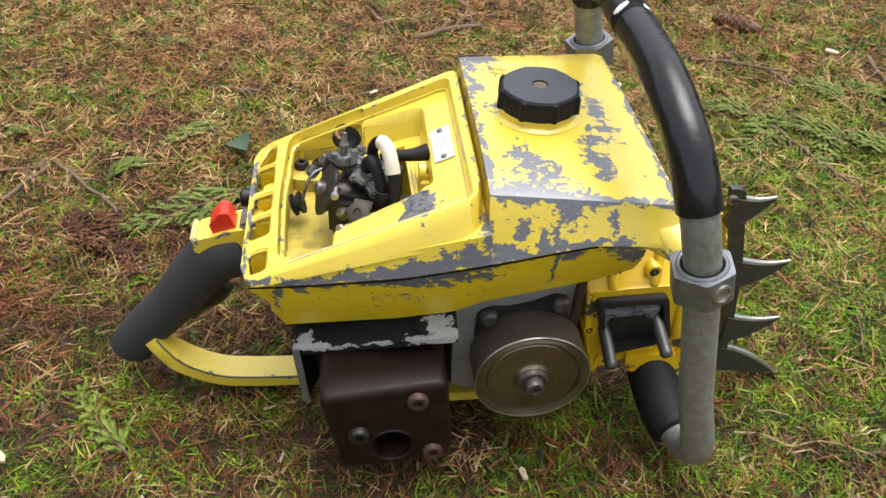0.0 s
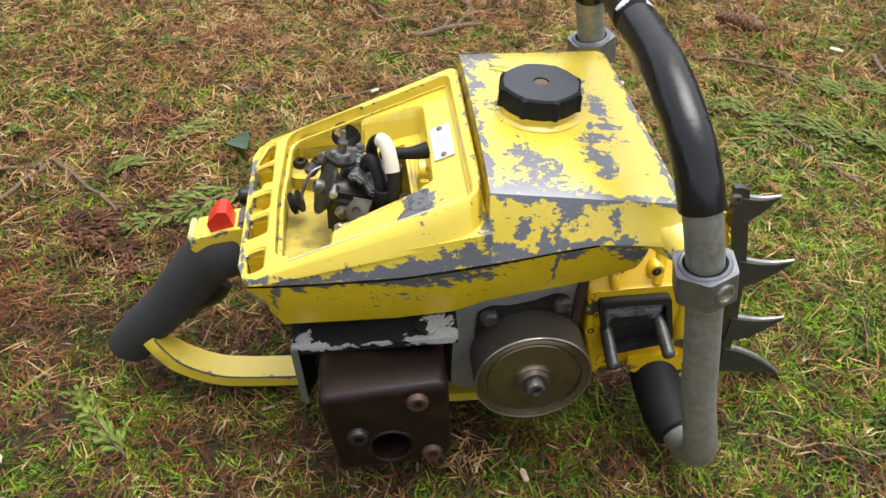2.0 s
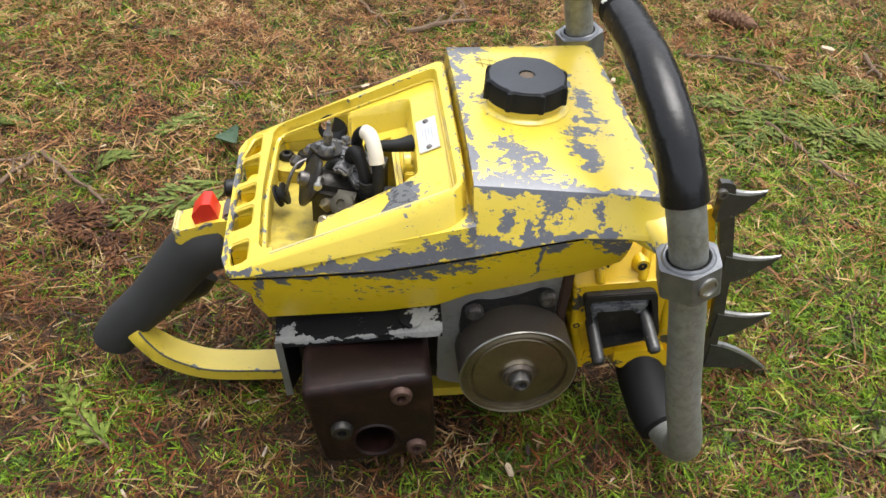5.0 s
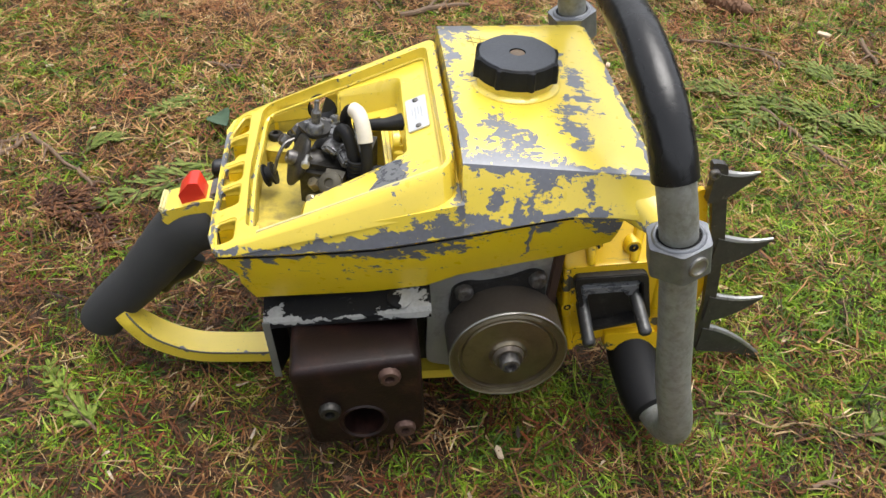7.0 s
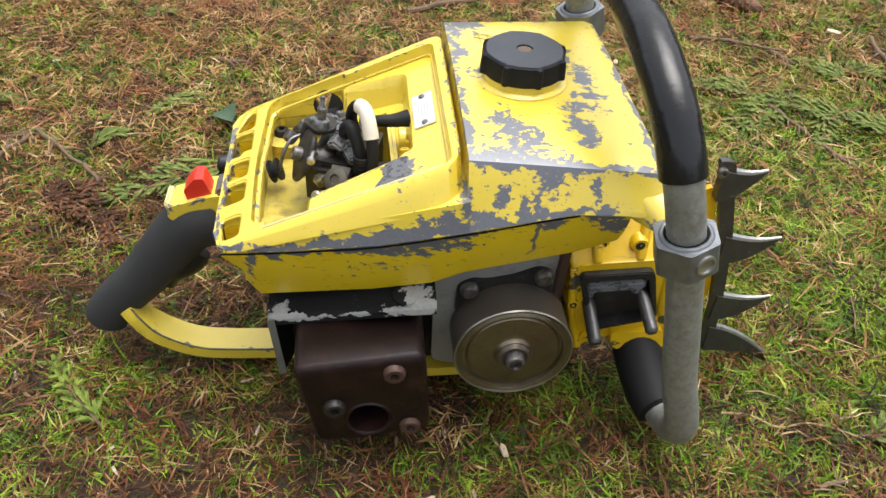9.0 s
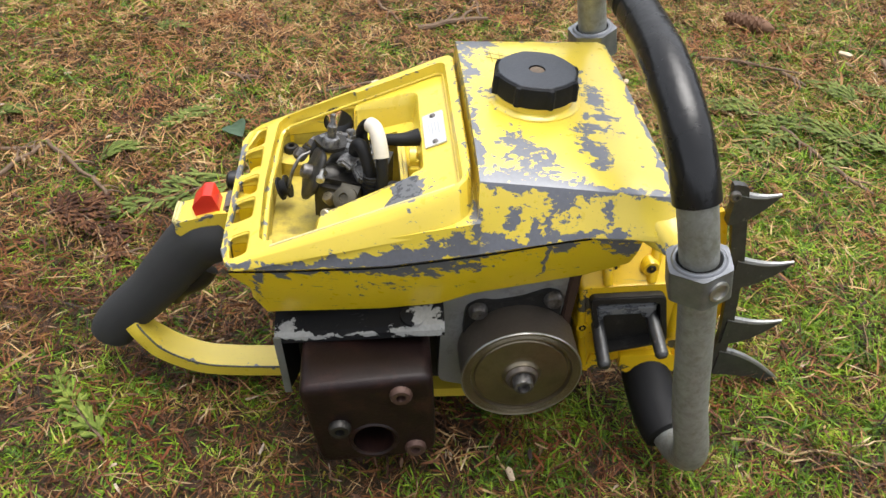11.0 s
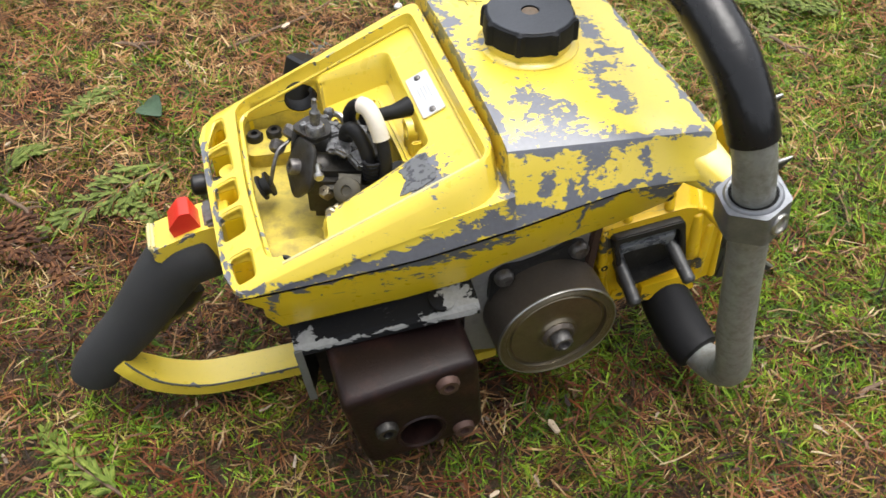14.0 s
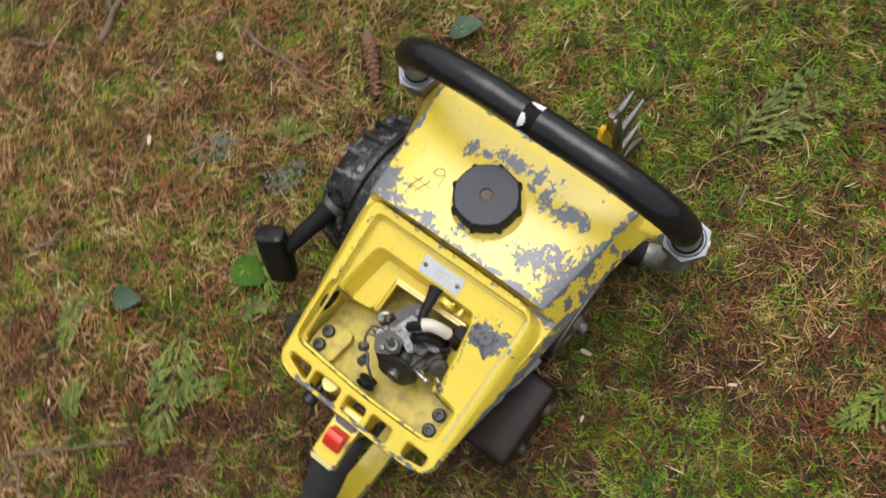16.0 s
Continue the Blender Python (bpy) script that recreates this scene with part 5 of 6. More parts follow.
loop = [(-0.040, -0.004, 0.190), (-0.0450, -0.008, 0.210), (-0.0425, -0.0150, 0.2225), (-0.0375, -0.0220, 0.2250), (-0.0345, -0.030, 0.2180), (-0.0330, -0.0365, 0.2040), (-0.034, -0.040, 0.185)]
tube(bm, loop, 0.0036, 14, 6)
lead = part("spark_lead", bm, M_rubber, carb, "black ignition lead")
bm = bmesh.new()
full = path_points(loop, 6)
tube(bm, full[15:28], 0.0046, 14, 1)
part("sleeve", bm, M_white, lead, "off-white insulating sleeve")
bm = bmesh.new()
tube(bm, [(-0.047, -0.010, 0.187), (-0.0490, -0.0160, 0.2060), (-0.0455, -0.0225, 0.2130), (-0.0410, -0.0290, 0.2020), (-0.040, -0.0330, 0.186)], 0.0040, 14, 6)
hose = part("fuel_line", bm, M_rubber, carb, "black ribbed fuel line")
bm = bmesh.new()
for k in range(5):
    lathe(bm, [(0.0040, -0.0009), (0.0054, -0.0006), (0.0054, 0.0006), (0.0040, 0.0009)], aim((-0.0400 + 0.0002 * k, -0.0325 - 0.0004 * k, 0.188 + 0.0028 * k), (0, 0.1, 1)), 14)
part("ribs", bm, M_rubber, hose)
bm = bmesh.new()
lathe(bm, [(0.0075, 0), (0.0072, 0.012), (0.0055, 0.015), (0.0002, 0.0155)], aim((-0.028, -0.037, 0.180), (0.2, -0.1, 1)), 16)
part("plug_cap", bm, M_rubber, carb, "black rubber plug")
for p, d, L, mt in (((-0.0600, -0.0380, 0.176), (-0.45, -0.75, 0.45), 0.016, M_brass), ((-0.0520, -0.0400, 0.178), (-0.30, -0.80, 0.50), 0.014, M_steel)):
    bm = bmesh.new()
    prof = [(0.0016, 0.0)]
    for k in range(10):
        prof.append((0.0024 if k % 2 else 0.0016, L * 0.7 * k / 10))
    prof += [(0.0032, L * 0.72), (0.0032, L * 0.95), (0.0024, L), (0.0002, L)]
    lathe(bm, prof, aim(p, d), 12)
    part("mixture_screw", bm, mt, carb)
for p, d, r in (((-0.0560, 0.0080, 0.1990), (0.1, 0.1, 1), 0.0026), ((-0.0420, -0.0150, 0.1985), (0, 0, 1), 0.0026), ((-0.0690, 0.0010, 0.2024), (0, 0, 1), 0.0024)):
    bm = bmesh.new()
    hexhead(bm, p, d, r, 0.003, False)
    part("nut", bm, M_silver, carb)
bm = bmesh.new()
tube(bm, [(-0.0780, 0.0140, 0.1840), (-0.0700, 0.0200, 0.1900), (-0.0600, 0.0180, 0.1970), (-0.0560, 0.0080, 0.2010)], 0.0010, 8, 5)
part("throttle_wire", bm, M_steel, carb)
bm = bmesh.new()
tube(bm, [(-0.0665, -0.0280, 0.1975), (-0.0680, -0.0310, 0.2010), (-0.0690, -0.0385, 0.2010)], [0.0013, 0.0013, 0.0014], 10, 4)
lathe(bm, [(0.0014, -0.001), (0.0026, 0.0), (0.0026, 0.0020), (0.0018, 0.0028), (0.0002, 0.0028)], aim((-0.0690, -0.0385, 0.2010), (-0.1, -1, 0)), 14)
part("idle_screw", bm, M_bright, carb, "bright bent idle screw")
for c, s, rz in (((-0.0620, 0.0085, 0.1970), (0.010, 0.009, 0.007), 25), ((-0.0545, 0.0030, 0.1990), (0.013, 0.007, 0.004), -30), ((-0.0520, -0.0210, 0.2010), (0.012, 0.009, 0.004), 60), ((-0.0445, -0.0270, 0.1960), (0.010, 0.012, 0.006), 20)):
    bm = bmesh.new()
    box(bm, c, s, Matrix.Rotation(radians(rz), 4, "Z") @ Matrix.Rotation(radians(rz * 0.4), 4, "X"), 0.0014)
    part("cast_lug", bm, M_silver, carb, "scuffed silver casting lug")
# cooling fins and bosses moulded on the front wall of the bay
bm = bmesh.new()
for k in range(3):
    box(bm, (-0.0135, -0.014 - 0.008 * k, 0.188), (0.006, 0.0022, 0.030), None, 0.0008)
lathe(bm, [(0.0060, 0), (0.0060, 0.004), (0.0042, 0.004), (0.0042, 0.001)], aim((-0.0125, -0.018, 0.203), (-1, 0, 0)), 16)
part("bay_ribs", bm, M_yellow_plain, cover)


# ---- ground ----
rng = np.random.default_rng(7)


def smooth(x):
    x = np.clip(x, 0, 1)
    return x * x * (3 - 2 * x)


def wave(x, y, f, seed):
    """Cheap smooth noise, about -1 to 1."""
    r = np.random.default_rng(seed)
    out = np.zeros_like(x)
    for k in range(7):
        a, ph, s = r.uniform(0, 2 * math.pi), r.uniform(0, 2 * math.pi), f * r.uniform(0.6, 1.7)
        out += np.sin((x * math.cos(a) + y * math.sin(a)) * s + ph)
    return out / 3.2


def rise(x, y):
    return 0.002 + 0.0022 * wave(x, y, 16, 3) + 0.0012 * wave(x, y, 55, 4)


def green(x, y):
    """How grassy the ground is: greener ahead of and before the saw, brown litter behind it, mixed in small patches."""
    # front left is less green, which also dims the ground there
    g = 0.47 + 0.48 * smooth((x - 0.12) / 0.25) * (1 - smooth((y - 0.15) / 0.40)) * (0.40 + 0.60 * smooth((y + 0.26) / 0.18)) + 0.10 * smooth((-0.13 - y) / 0.10) * smooth((x + 0.02) / 0.08) - 0.08 * smooth((-0.10 - y) / 0.08) * (1 - smooth((x + 0.02) / 0.10))
    g = g - 0.10 * smooth((y - 0.16) / 0.3) * (1 - smooth((x - 0.25) / 0.2)) - 0.05 * smooth((-0.20 - x) / 0.1) * smooth((y + 0.12) / 0.2)
    g = g + 0.30 * np.exp(-((x - 0.09) ** 2 + (y + 0.205) ** 2) / 0.07 ** 2) + 0.06 * np.exp(-((x + 0.23) ** 2 + (y + 0.18) ** 2) / 0.06 ** 2) - 0.12 * np.exp(-((x + 0.34) ** 2 + (y + 0.08) ** 2) / 0.09 ** 2) - 0.18 * np.exp(-((x + 0.10) ** 2 + (y + 0.25) ** 2) / 0.06 ** 2)
    g = g - 0.22 * np.exp(-((x - 0.29) ** 2 + (y + 0.33) ** 2) / 0.05 ** 2) - 0.22 * smooth((x - 0.08) / 0.1) * smooth((-0.23 - y) / 0.08)
    return np.clip(g + 0.20 * wave(x, y, 24, 11) + 0.26 * wave(x, y, 80, 12) + 0.24 * wave(x, y, 210, 13), 0.02, 0.98)


xs = np.concatenate([[-40, -12, -4, -1.6], np.linspace(-1.0, 1.0, 121), [1.6, 4, 12, 40]])
ys = np.concatenate([[-40, -12, -4, -1.6], np.linspace(-0.9, 1.1, 121), [1.6, 4, 12, 40]])
gx, gy = np.meshgrid(xs, ys)
gz = np.where((abs(gx) < 1.2) & (abs(gy) < 1.3), rise(gx, gy), 0.0)
me = bpy.data.meshes.new("ground")
nx = len(xs)
me.from_pydata(np.stack([gx.ravel(), gy.ravel(), gz.ravel()], 1).tolist(), [], [(j * nx + i, j * nx + i + 1, (j + 1) * nx + i + 1, (j + 1) * nx + i) for j in range(len(ys) - 1) for i in range(nx - 1)])
for pol in me.polygons:
    pol.use_smooth = True
m = Mat("soil with rotted needles", 0.9)
c = m.mix(m.ramp(m.noise(14, 4), (0.4, 0.0), (0.62, 1.0)), (0.034, 0.018, 0.009), (0.032, 0.031, 0.008))
c = m.mix(m.ramp(m.noise(260, 4), (0.4, 0.0), (0.65, 1.0)), c, (0.070, 0.038, 0.018))
c = m.mix(m.ramp(m.noise(110, 3), (0.55, 0.0), (0.75, 1.0)), c, (0.018, 0.012, 0.008))
wide = m.mix(m.ramp(m.noise(2.2, 5, 0.65), (0.40, 0.0), (0.60, 1.0)), (0.105, 0.058, 0.028), (0.082, 0.085, 0.014))
wide = m.mix(m.ramp(m.noise(34, 4), (0.40, 0.0), (0.66, 1.0)), wide, (0.100, 0.052, 0.024))
wide = m.mix(m.ramp(m.noise(150, 3), (0.50, 0.0), (0.72, 0.8)), wide, (0.035, 0.024, 0.014))
away = m.vmath("LENGTH", m.coord())
c = m.mix(m.ramp(m.math("MULTIPLY", m.math("ADD", away, m.math("MULTIPLY", m.noise(5, 3), 0.5)), 0.4), (0.26, 0.0), (0.48, 1.0)), c, wide)
m.set("Base Color", c)
m.bump(m.noise(240, 5), 0.8, 0.004)
me.materials.append(m.m)
tagged(new("ground", me), "damp brown soil covered with needles and moss", "ground", kind="structure")

# needles in two tones: dimmer light on the near ground put into colour
M_needles = islands("needle litter, shaded tone", ((0.0, (0.016, 0.007, 0.004)), (0.3, (0.066, 0.025, 0.009)), (0.6, (0.160, 0.064, 0.020)), (0.85, (0.28, 0.135, 0.045)), (1.0, (0.46, 0.32, 0.145))), 0.6, patch=(0.225, 0.060, 0.017))
M_needles_pale = islands("needle litter, lit tone", ((0.0, (0.050, 0.022, 0.010)), (0.3, (0.205, 0.092, 0.032)), (0.6, (0.375, 0.186, 0.070)), (0.85, (0.515, 0.295, 0.118)), (1.0, (0.62, 0.45, 0.215))), 0.6, patch=(0.37, 0.135, 0.048))
M_grass = islands("short damp grass", ((0.0, (0.034, 0.078, 0.005)), (0.35, (0.095, 0.182, 0.007)), (0.65, (0.175, 0.300, 0.011)), (0.9, (0.28, 0.41, 0.022)), (1.0, (0.42, 0.39, 0.075))), 0.5, dull=(0.030, 0.050, 0.006))
M_moss = islands("moss", ((0.0, (0.042, 0.052, 0.004)), (0.4, (0.105, 0.118, 0.006)), (0.75, (0.180, 0.172, 0.009)), (1.0, (0.29, 0.23, 0.026))), 0.8)
M_straw = islands("dead grass straw", ((0.0, (0.20, 0.12, 0.055)), (0.6, (0.38, 0.26, 0.125)), (1.0, (0.60, 0.48, 0.28))), 0.55)
M_cedar = islands("green cedar scales", ((0.0, (0.068, 0.102, 0.013)), (0.5, (0.128, 0.180, 0.022)), (1.0, (0.22, 0.265, 0.045))), 0.6, 0.2, dull=(0.06, 0.09, 0.02))
M_cedar_dull = islands("grey-green cedar scales", ((0.0, (0.065, 0.092, 0.016)), (0.5, (0.125, 0.165, 0.030)), (1.0, (0.21, 0.25, 0.058))), 0.6, 0.2, dull=(0.05, 0.07, 0.03))
M_cedar_dead = islands("dead rust-red cedar scales", ((0.0, (0.022, 0.010, 0.007)), (0.5, (0.070, 0.029, 0.015)), (1.0, (0.19, 0.085, 0.038))), 0.7, 0.2)
M_flake = islands("leaf flakes", ((0.0, (0.022, 0.010, 0.007)), (0.35, (0.080, 0.035, 0.020)), (0.6, (0.16, 0.080, 0.042)), (0.85, (0.28, 0.18, 0.10)), (1.0, (0.44, 0.36, 0.27))), 0.65)
M_bark = plain("grey-brown twig bark", (0.165, 0.108, 0.068), 0.8, vary=0.45, scale=120, bump=0.6, bscale=700)
M_stalk = plain("pale dead stalk", (0.40, 0.28, 0.14), 0.7, vary=0.3, scale=90, bump=0.4, bscale=600)
M_cone = plain("weathered cone", (0.185, 0.095, 0.052), 0.75, vary=0.45, scale=160, bump=0.5, bscale=600)
M_leaf = plain("grey-green leaf", (0.048, 0.088, 0.046), 0.65, vary=0.35, scale=90, bump=0.3, bscale=400)
M_chip = plain("pale wood chip", (0.60, 0.47, 0.33), 0.7, vary=0.25, scale=200, bump=0.3, bscale=700)


def strips(name, x, y, z0, length, width, yaw, lean, droop, mat, label, category, roll=None, segs=3, curl=0.5):
    """Thin tapering blades as one mesh: each starts at (x, y, z0), goes along yaw, climbs by lean and droops."""
    n = len(x)
    cols = []
    cr = np.cos(yaw), np.sin(yaw)
    side = np.stack([-cr[1], cr[0], np.zeros(n)], 1)
    if roll is not None:
        side = side * np.cos(roll)[:, None] + np.array([0, 0, 1.0]) * np.sin(roll)[:, None]
    bend = rng.normal(0, curl, n)
    for k in range(segs + 1):
        t = k / segs
        run = length * t
        climb = np.sin(lean) * run - droop * length * t * t
        out = np.cos(lean) * run
        cx = x + out * (cr[0] - bend * t * cr[1])
        cy = y + out * (cr[1] + bend * t * cr[0])
        cz = np.maximum(z0 + climb, 0.0005)
        w = width * (1.0 - 0.75 * t ** 2) * (0.7 if k == 0 else 1)
        p = np.stack([cx, cy, cz], 1)
        cols += [p - side * w[:, None] / 2, p + side * w[:, None] / 2]
    verts = np.stack(cols, 1).reshape(-1, 3)
    per = 2 * (segs + 1)
    quad = np.array([(2 * k, 2 * k + 1, 2 * k + 3, 2 * k + 2) for k in range(segs)])
    faces = (np.arange(n)[:, None, None] * per + quad[None]).reshape(-1, 4)
    me = bpy.data.meshes.new(name)
    me.vertices.add(len(verts))
    me.vertices.foreach_set("co", verts.ravel())
    me.loops.add(faces.size)
    me.loops.foreach_set("vertex_index", faces.ravel())
    me.polygons.add(len(faces))
    me.polygons.foreach_set("loop_start", np.arange(0, faces.size, 4))
    me.polygons.foreach_set("loop_total", np.full(len(faces), 4))
    me.polygons.foreach_set("use_smooth", np.ones(len(faces), bool))
    me.update()
    me.validate()
    me.materials.append(mat)
    return tagged(new(name, me), label, category, kind="stuff")


def sow(count, keep):
    """Places over the ground about the saw, thinned by a chance that depends on the place and fading out unevenly."""
    x, y = rng.uniform(-0.90, 0.94, count), rng.uniform(-0.66, 0.94, count)
    disc = 0.56 - np.hypot(x - 0.05, y + 0.05)
    ragged = 0.06 + 0.05 * wave(x, y, 20, 51) + 0.04 * wave(x, y, 7, 61)
    strip = np.minimum(np.minimum(y + 0.20, 0.66 - y), 0.46 + 0.42 * (np.minimum(y, 0.5) + 0.06) - abs(x - 0.01))
    edge = np.maximum(smooth((disc + ragged) / 0.10), smooth((strip + ragged + 0.03) / 0.24))
    ok = rng.random(count) < keep(x, y) * edge
    return x[ok], y[ok]


def sow_far(count, keep):
    """Places that thin out from the saw to where the clearing is plain soil."""
    r, a = 0.50 + 1.05 * abs(rng.normal(0, 1, count)), rng.uniform(0, 2 * math.pi, count)
    x, y = 0.02 + r * np.cos(a), 0.05 + r * np.sin(a)
    ok = rng.random(count) < keep(x, y)
    return x[ok], y[ok]


def under_saw(x, y):
    """1 beneath the powerhead, where growth is pressed flat."""
    u = (x * math.cos(0.14) + (y + 0.13) * math.sin(0.14))
    v = (-x * math.sin(0.14) + (y + 0.13) * math.cos(0.14))
    return ((u > -0.125) & (u < 0.15) & (v > -0.045) & (v < 0.105)).astype(float)


def tufts(x, y, each, spread):
    """Blades that spring in small clumps."""
    n = len(x) * each
    return np.repeat(x, each) + rng.normal(0, spread, n), np.repeat(y, each) + rng.normal(0, spread, n)


# thinned at front left so bare dark soil stands for shade
x, y = sow(400000, lambda x, y: (0.24 + 0.74 * (1 - green(x, y))) * (1 - 0.30 * smooth((-0.13 - y) / 0.08) * (1 - smooth((x - 0.02) / 0.12))))
# lit tone behind the saw and at front right, shaded tone elsewhere
paler = y + 0.10 * np.clip(x, -0.3, 0.1) + 0.10 * wave(x, y, 18, 31) + rng.normal(0, 0.07, len(x)) > 0.025
paler |= rng.random(len(x)) < 0.40 * smooth((x - 0.10) / 0.10) * smooth((-0.20 - y) / 0.10)
for chosen, mat, words in ((paler, M_needles_pale, "pale needles and leaf litter, toned for the brighter ground"), (~paler, M_needles, "reddish-brown needles and leaf litter, darkened for the dimmer near ground")):
    px, py = x[chosen], y[chosen]
    n = len(px)
    strips("needle_litter", px, py, rise(px, py) + rng.uniform(0.0, 0.010, n), rng.gamma(5.0, 0.0029, n), rng.gamma(6.0, 0.000185, n), rng.uniform(0, 2 * math.pi, n),
           rng.normal(0.10, 0.34, n), rng.uniform(0, 0.15, n), mat, words, "leaf litter", rng.normal(0, 0.6, n), 2, 0.20)
x, y = tufts(*sow(72000, lambda x, y: green(x, y) ** 1.7), 7, 0.0045)
n = len(x)
h = 1 - 0.55 * under_saw(x, y)
strips("grass", x, y, rise(x, y), rng.gamma(6.0, 0.0024, n) * h, rng.uniform(0.0009, 0.0021, n), rng.uniform(0, 2 * math.pi, n),
       rng.uniform(0.15, 1.05, n) * h, rng.uniform(0.1, 0.6, n), M_grass, "short uneven green grass between needles", "grass", rng.normal(0, 0.4, n), 3)
# moss is thinned at front left too, to dim the ground
x, y = tufts(*sow(96000, lambda x, y: np.clip(0.50 + 0.8 * wave(x, y, 40, 21), 0.10, 1) * (0.22 + 0.66 * green(x, y)) * (1 - 0.45 * smooth((-0.10 - y) / 0.08) * (1 - smooth((x + 0.02) / 0.10)))), 7, 0.0045)
n = len(x)
strips("moss", x, y, rise(x, y), rng.uniform(0.003, 0.010, n), rng.uniform(0.0009, 0.0020, n), rng.uniform(0, 2 * math.pi, n),
       rng.uniform(0.3, 1.25, n), rng.uniform(0, 0.3, n), M_moss, "low olive-green moss", "moss", None, 2)
x, y = sow(7500, lambda x, y: 0.35 + 0.5 * green(x, y))
n = len(x)
strips("dead_grass", x, y, rise(x, y) + rng.uniform(0.003, 0.011, n), rng.gamma(4.0, 0.0042, n), rng.uniform(0.0008, 0.0018, n), rng.uniform(0, 2 * math.pi, n),
       rng.normal(0.10, 0.25, n), rng.uniform(0, 0.25, n), M_straw, "pale dead grass stalks", "dead grass", rng.normal(0, 0.5, n), 3, 0.30)


x, y = sow(29000, lambda x, y: 0.15 + 0.55 * (1 - green(x, y)))
n = len(x)
strips("leaf_flakes", x, y, rise(x, y) + rng.uniform(0.001, 0.011, n), rng.uniform(0.004, 0.011, n), rng.gamma(7.0, 0.00030, n), rng.uniform(0, 2 * math.pi, n),
       rng.normal(0.05, 0.30, n), rng.uniform(0, 0.3, n), M_flake, "crumbled brown leaf flakes and bark bits", "leaf litter", rng.normal(0, 0.5, n), 2)
x, y = sow_far(100000, lambda x, y: 0.15 + 0.8 * (1 - green(x * 0.4 + 3, y * 0.4)))
n = len(x)
# far needles split into the same lit and shaded tones
paler = y + rng.normal(0, 0.25, n) > 0.15
for chosen, mat, words in ((paler, M_needles_pale, "pale needles spread about the clearing, toned as brightly lit"), (~paler, M_needles, "reddish-brown needles spread about the clearing, darkened as dimly lit")):
    px, py = x[chosen], y[chosen]
    n = len(px)
    strips("needle_litter", px, py, 0.002 + rng.uniform(0.0, 0.009, n), rng.uniform(0.010, 0.026, n), rng.uniform(0.0016, 0.0040, n), rng.uniform(0, 2 * math.pi, n),
           rng.normal(0.1, 0.3, n), rng.uniform(0, 0.2, n), mat, words, "leaf litter", rng.normal(0, 0.5, n), 2)
x, y = sow_far(90000, lambda x, y: green(x * 0.4 + 3, y * 0.4))
n = len(x)
strips("grass", x, y, np.full(n, 0.001), rng.uniform(0.012, 0.030, n), rng.uniform(0.0016, 0.0038, n), rng.uniform(0, 2 * math.pi, n),
       rng.uniform(0.3, 1.2, n), rng.uniform(0.1, 0.6, n), M_grass, "short grass spread about the clearing", "grass", rng.normal(0, 0.4, n), 2)


# ---- unseen tree line, added round the clearing to block low sky light ----
bm = bmesh.new()
rings = []
for h in (-0.5, 1.5, 3.0):
    rings.append([((14 + 1.5 * math.sin(5 * a) - 0.1 * h) * math.cos(a), (14 + 1.5 * math.sin(5 * a) - 0.1 * h) * math.sin(a), h + (0.8 * math.sin(11 * a) + 0.6 * math.sin(23 * a) if h > 2.5 else 0)) for a in (2 * math.pi * k / 96 for k in range(96))])
loft(bm, rings, cap=False)
ob = thing("backdrop", bm, plain("dark green sky blocker", (0.035, 0.05, 0.022), 0.9, vary=0.5, scale=0.6, bscale=6, dist=0.3), "unseen dark tree ring added to block low sky", "trees", kind="structure")


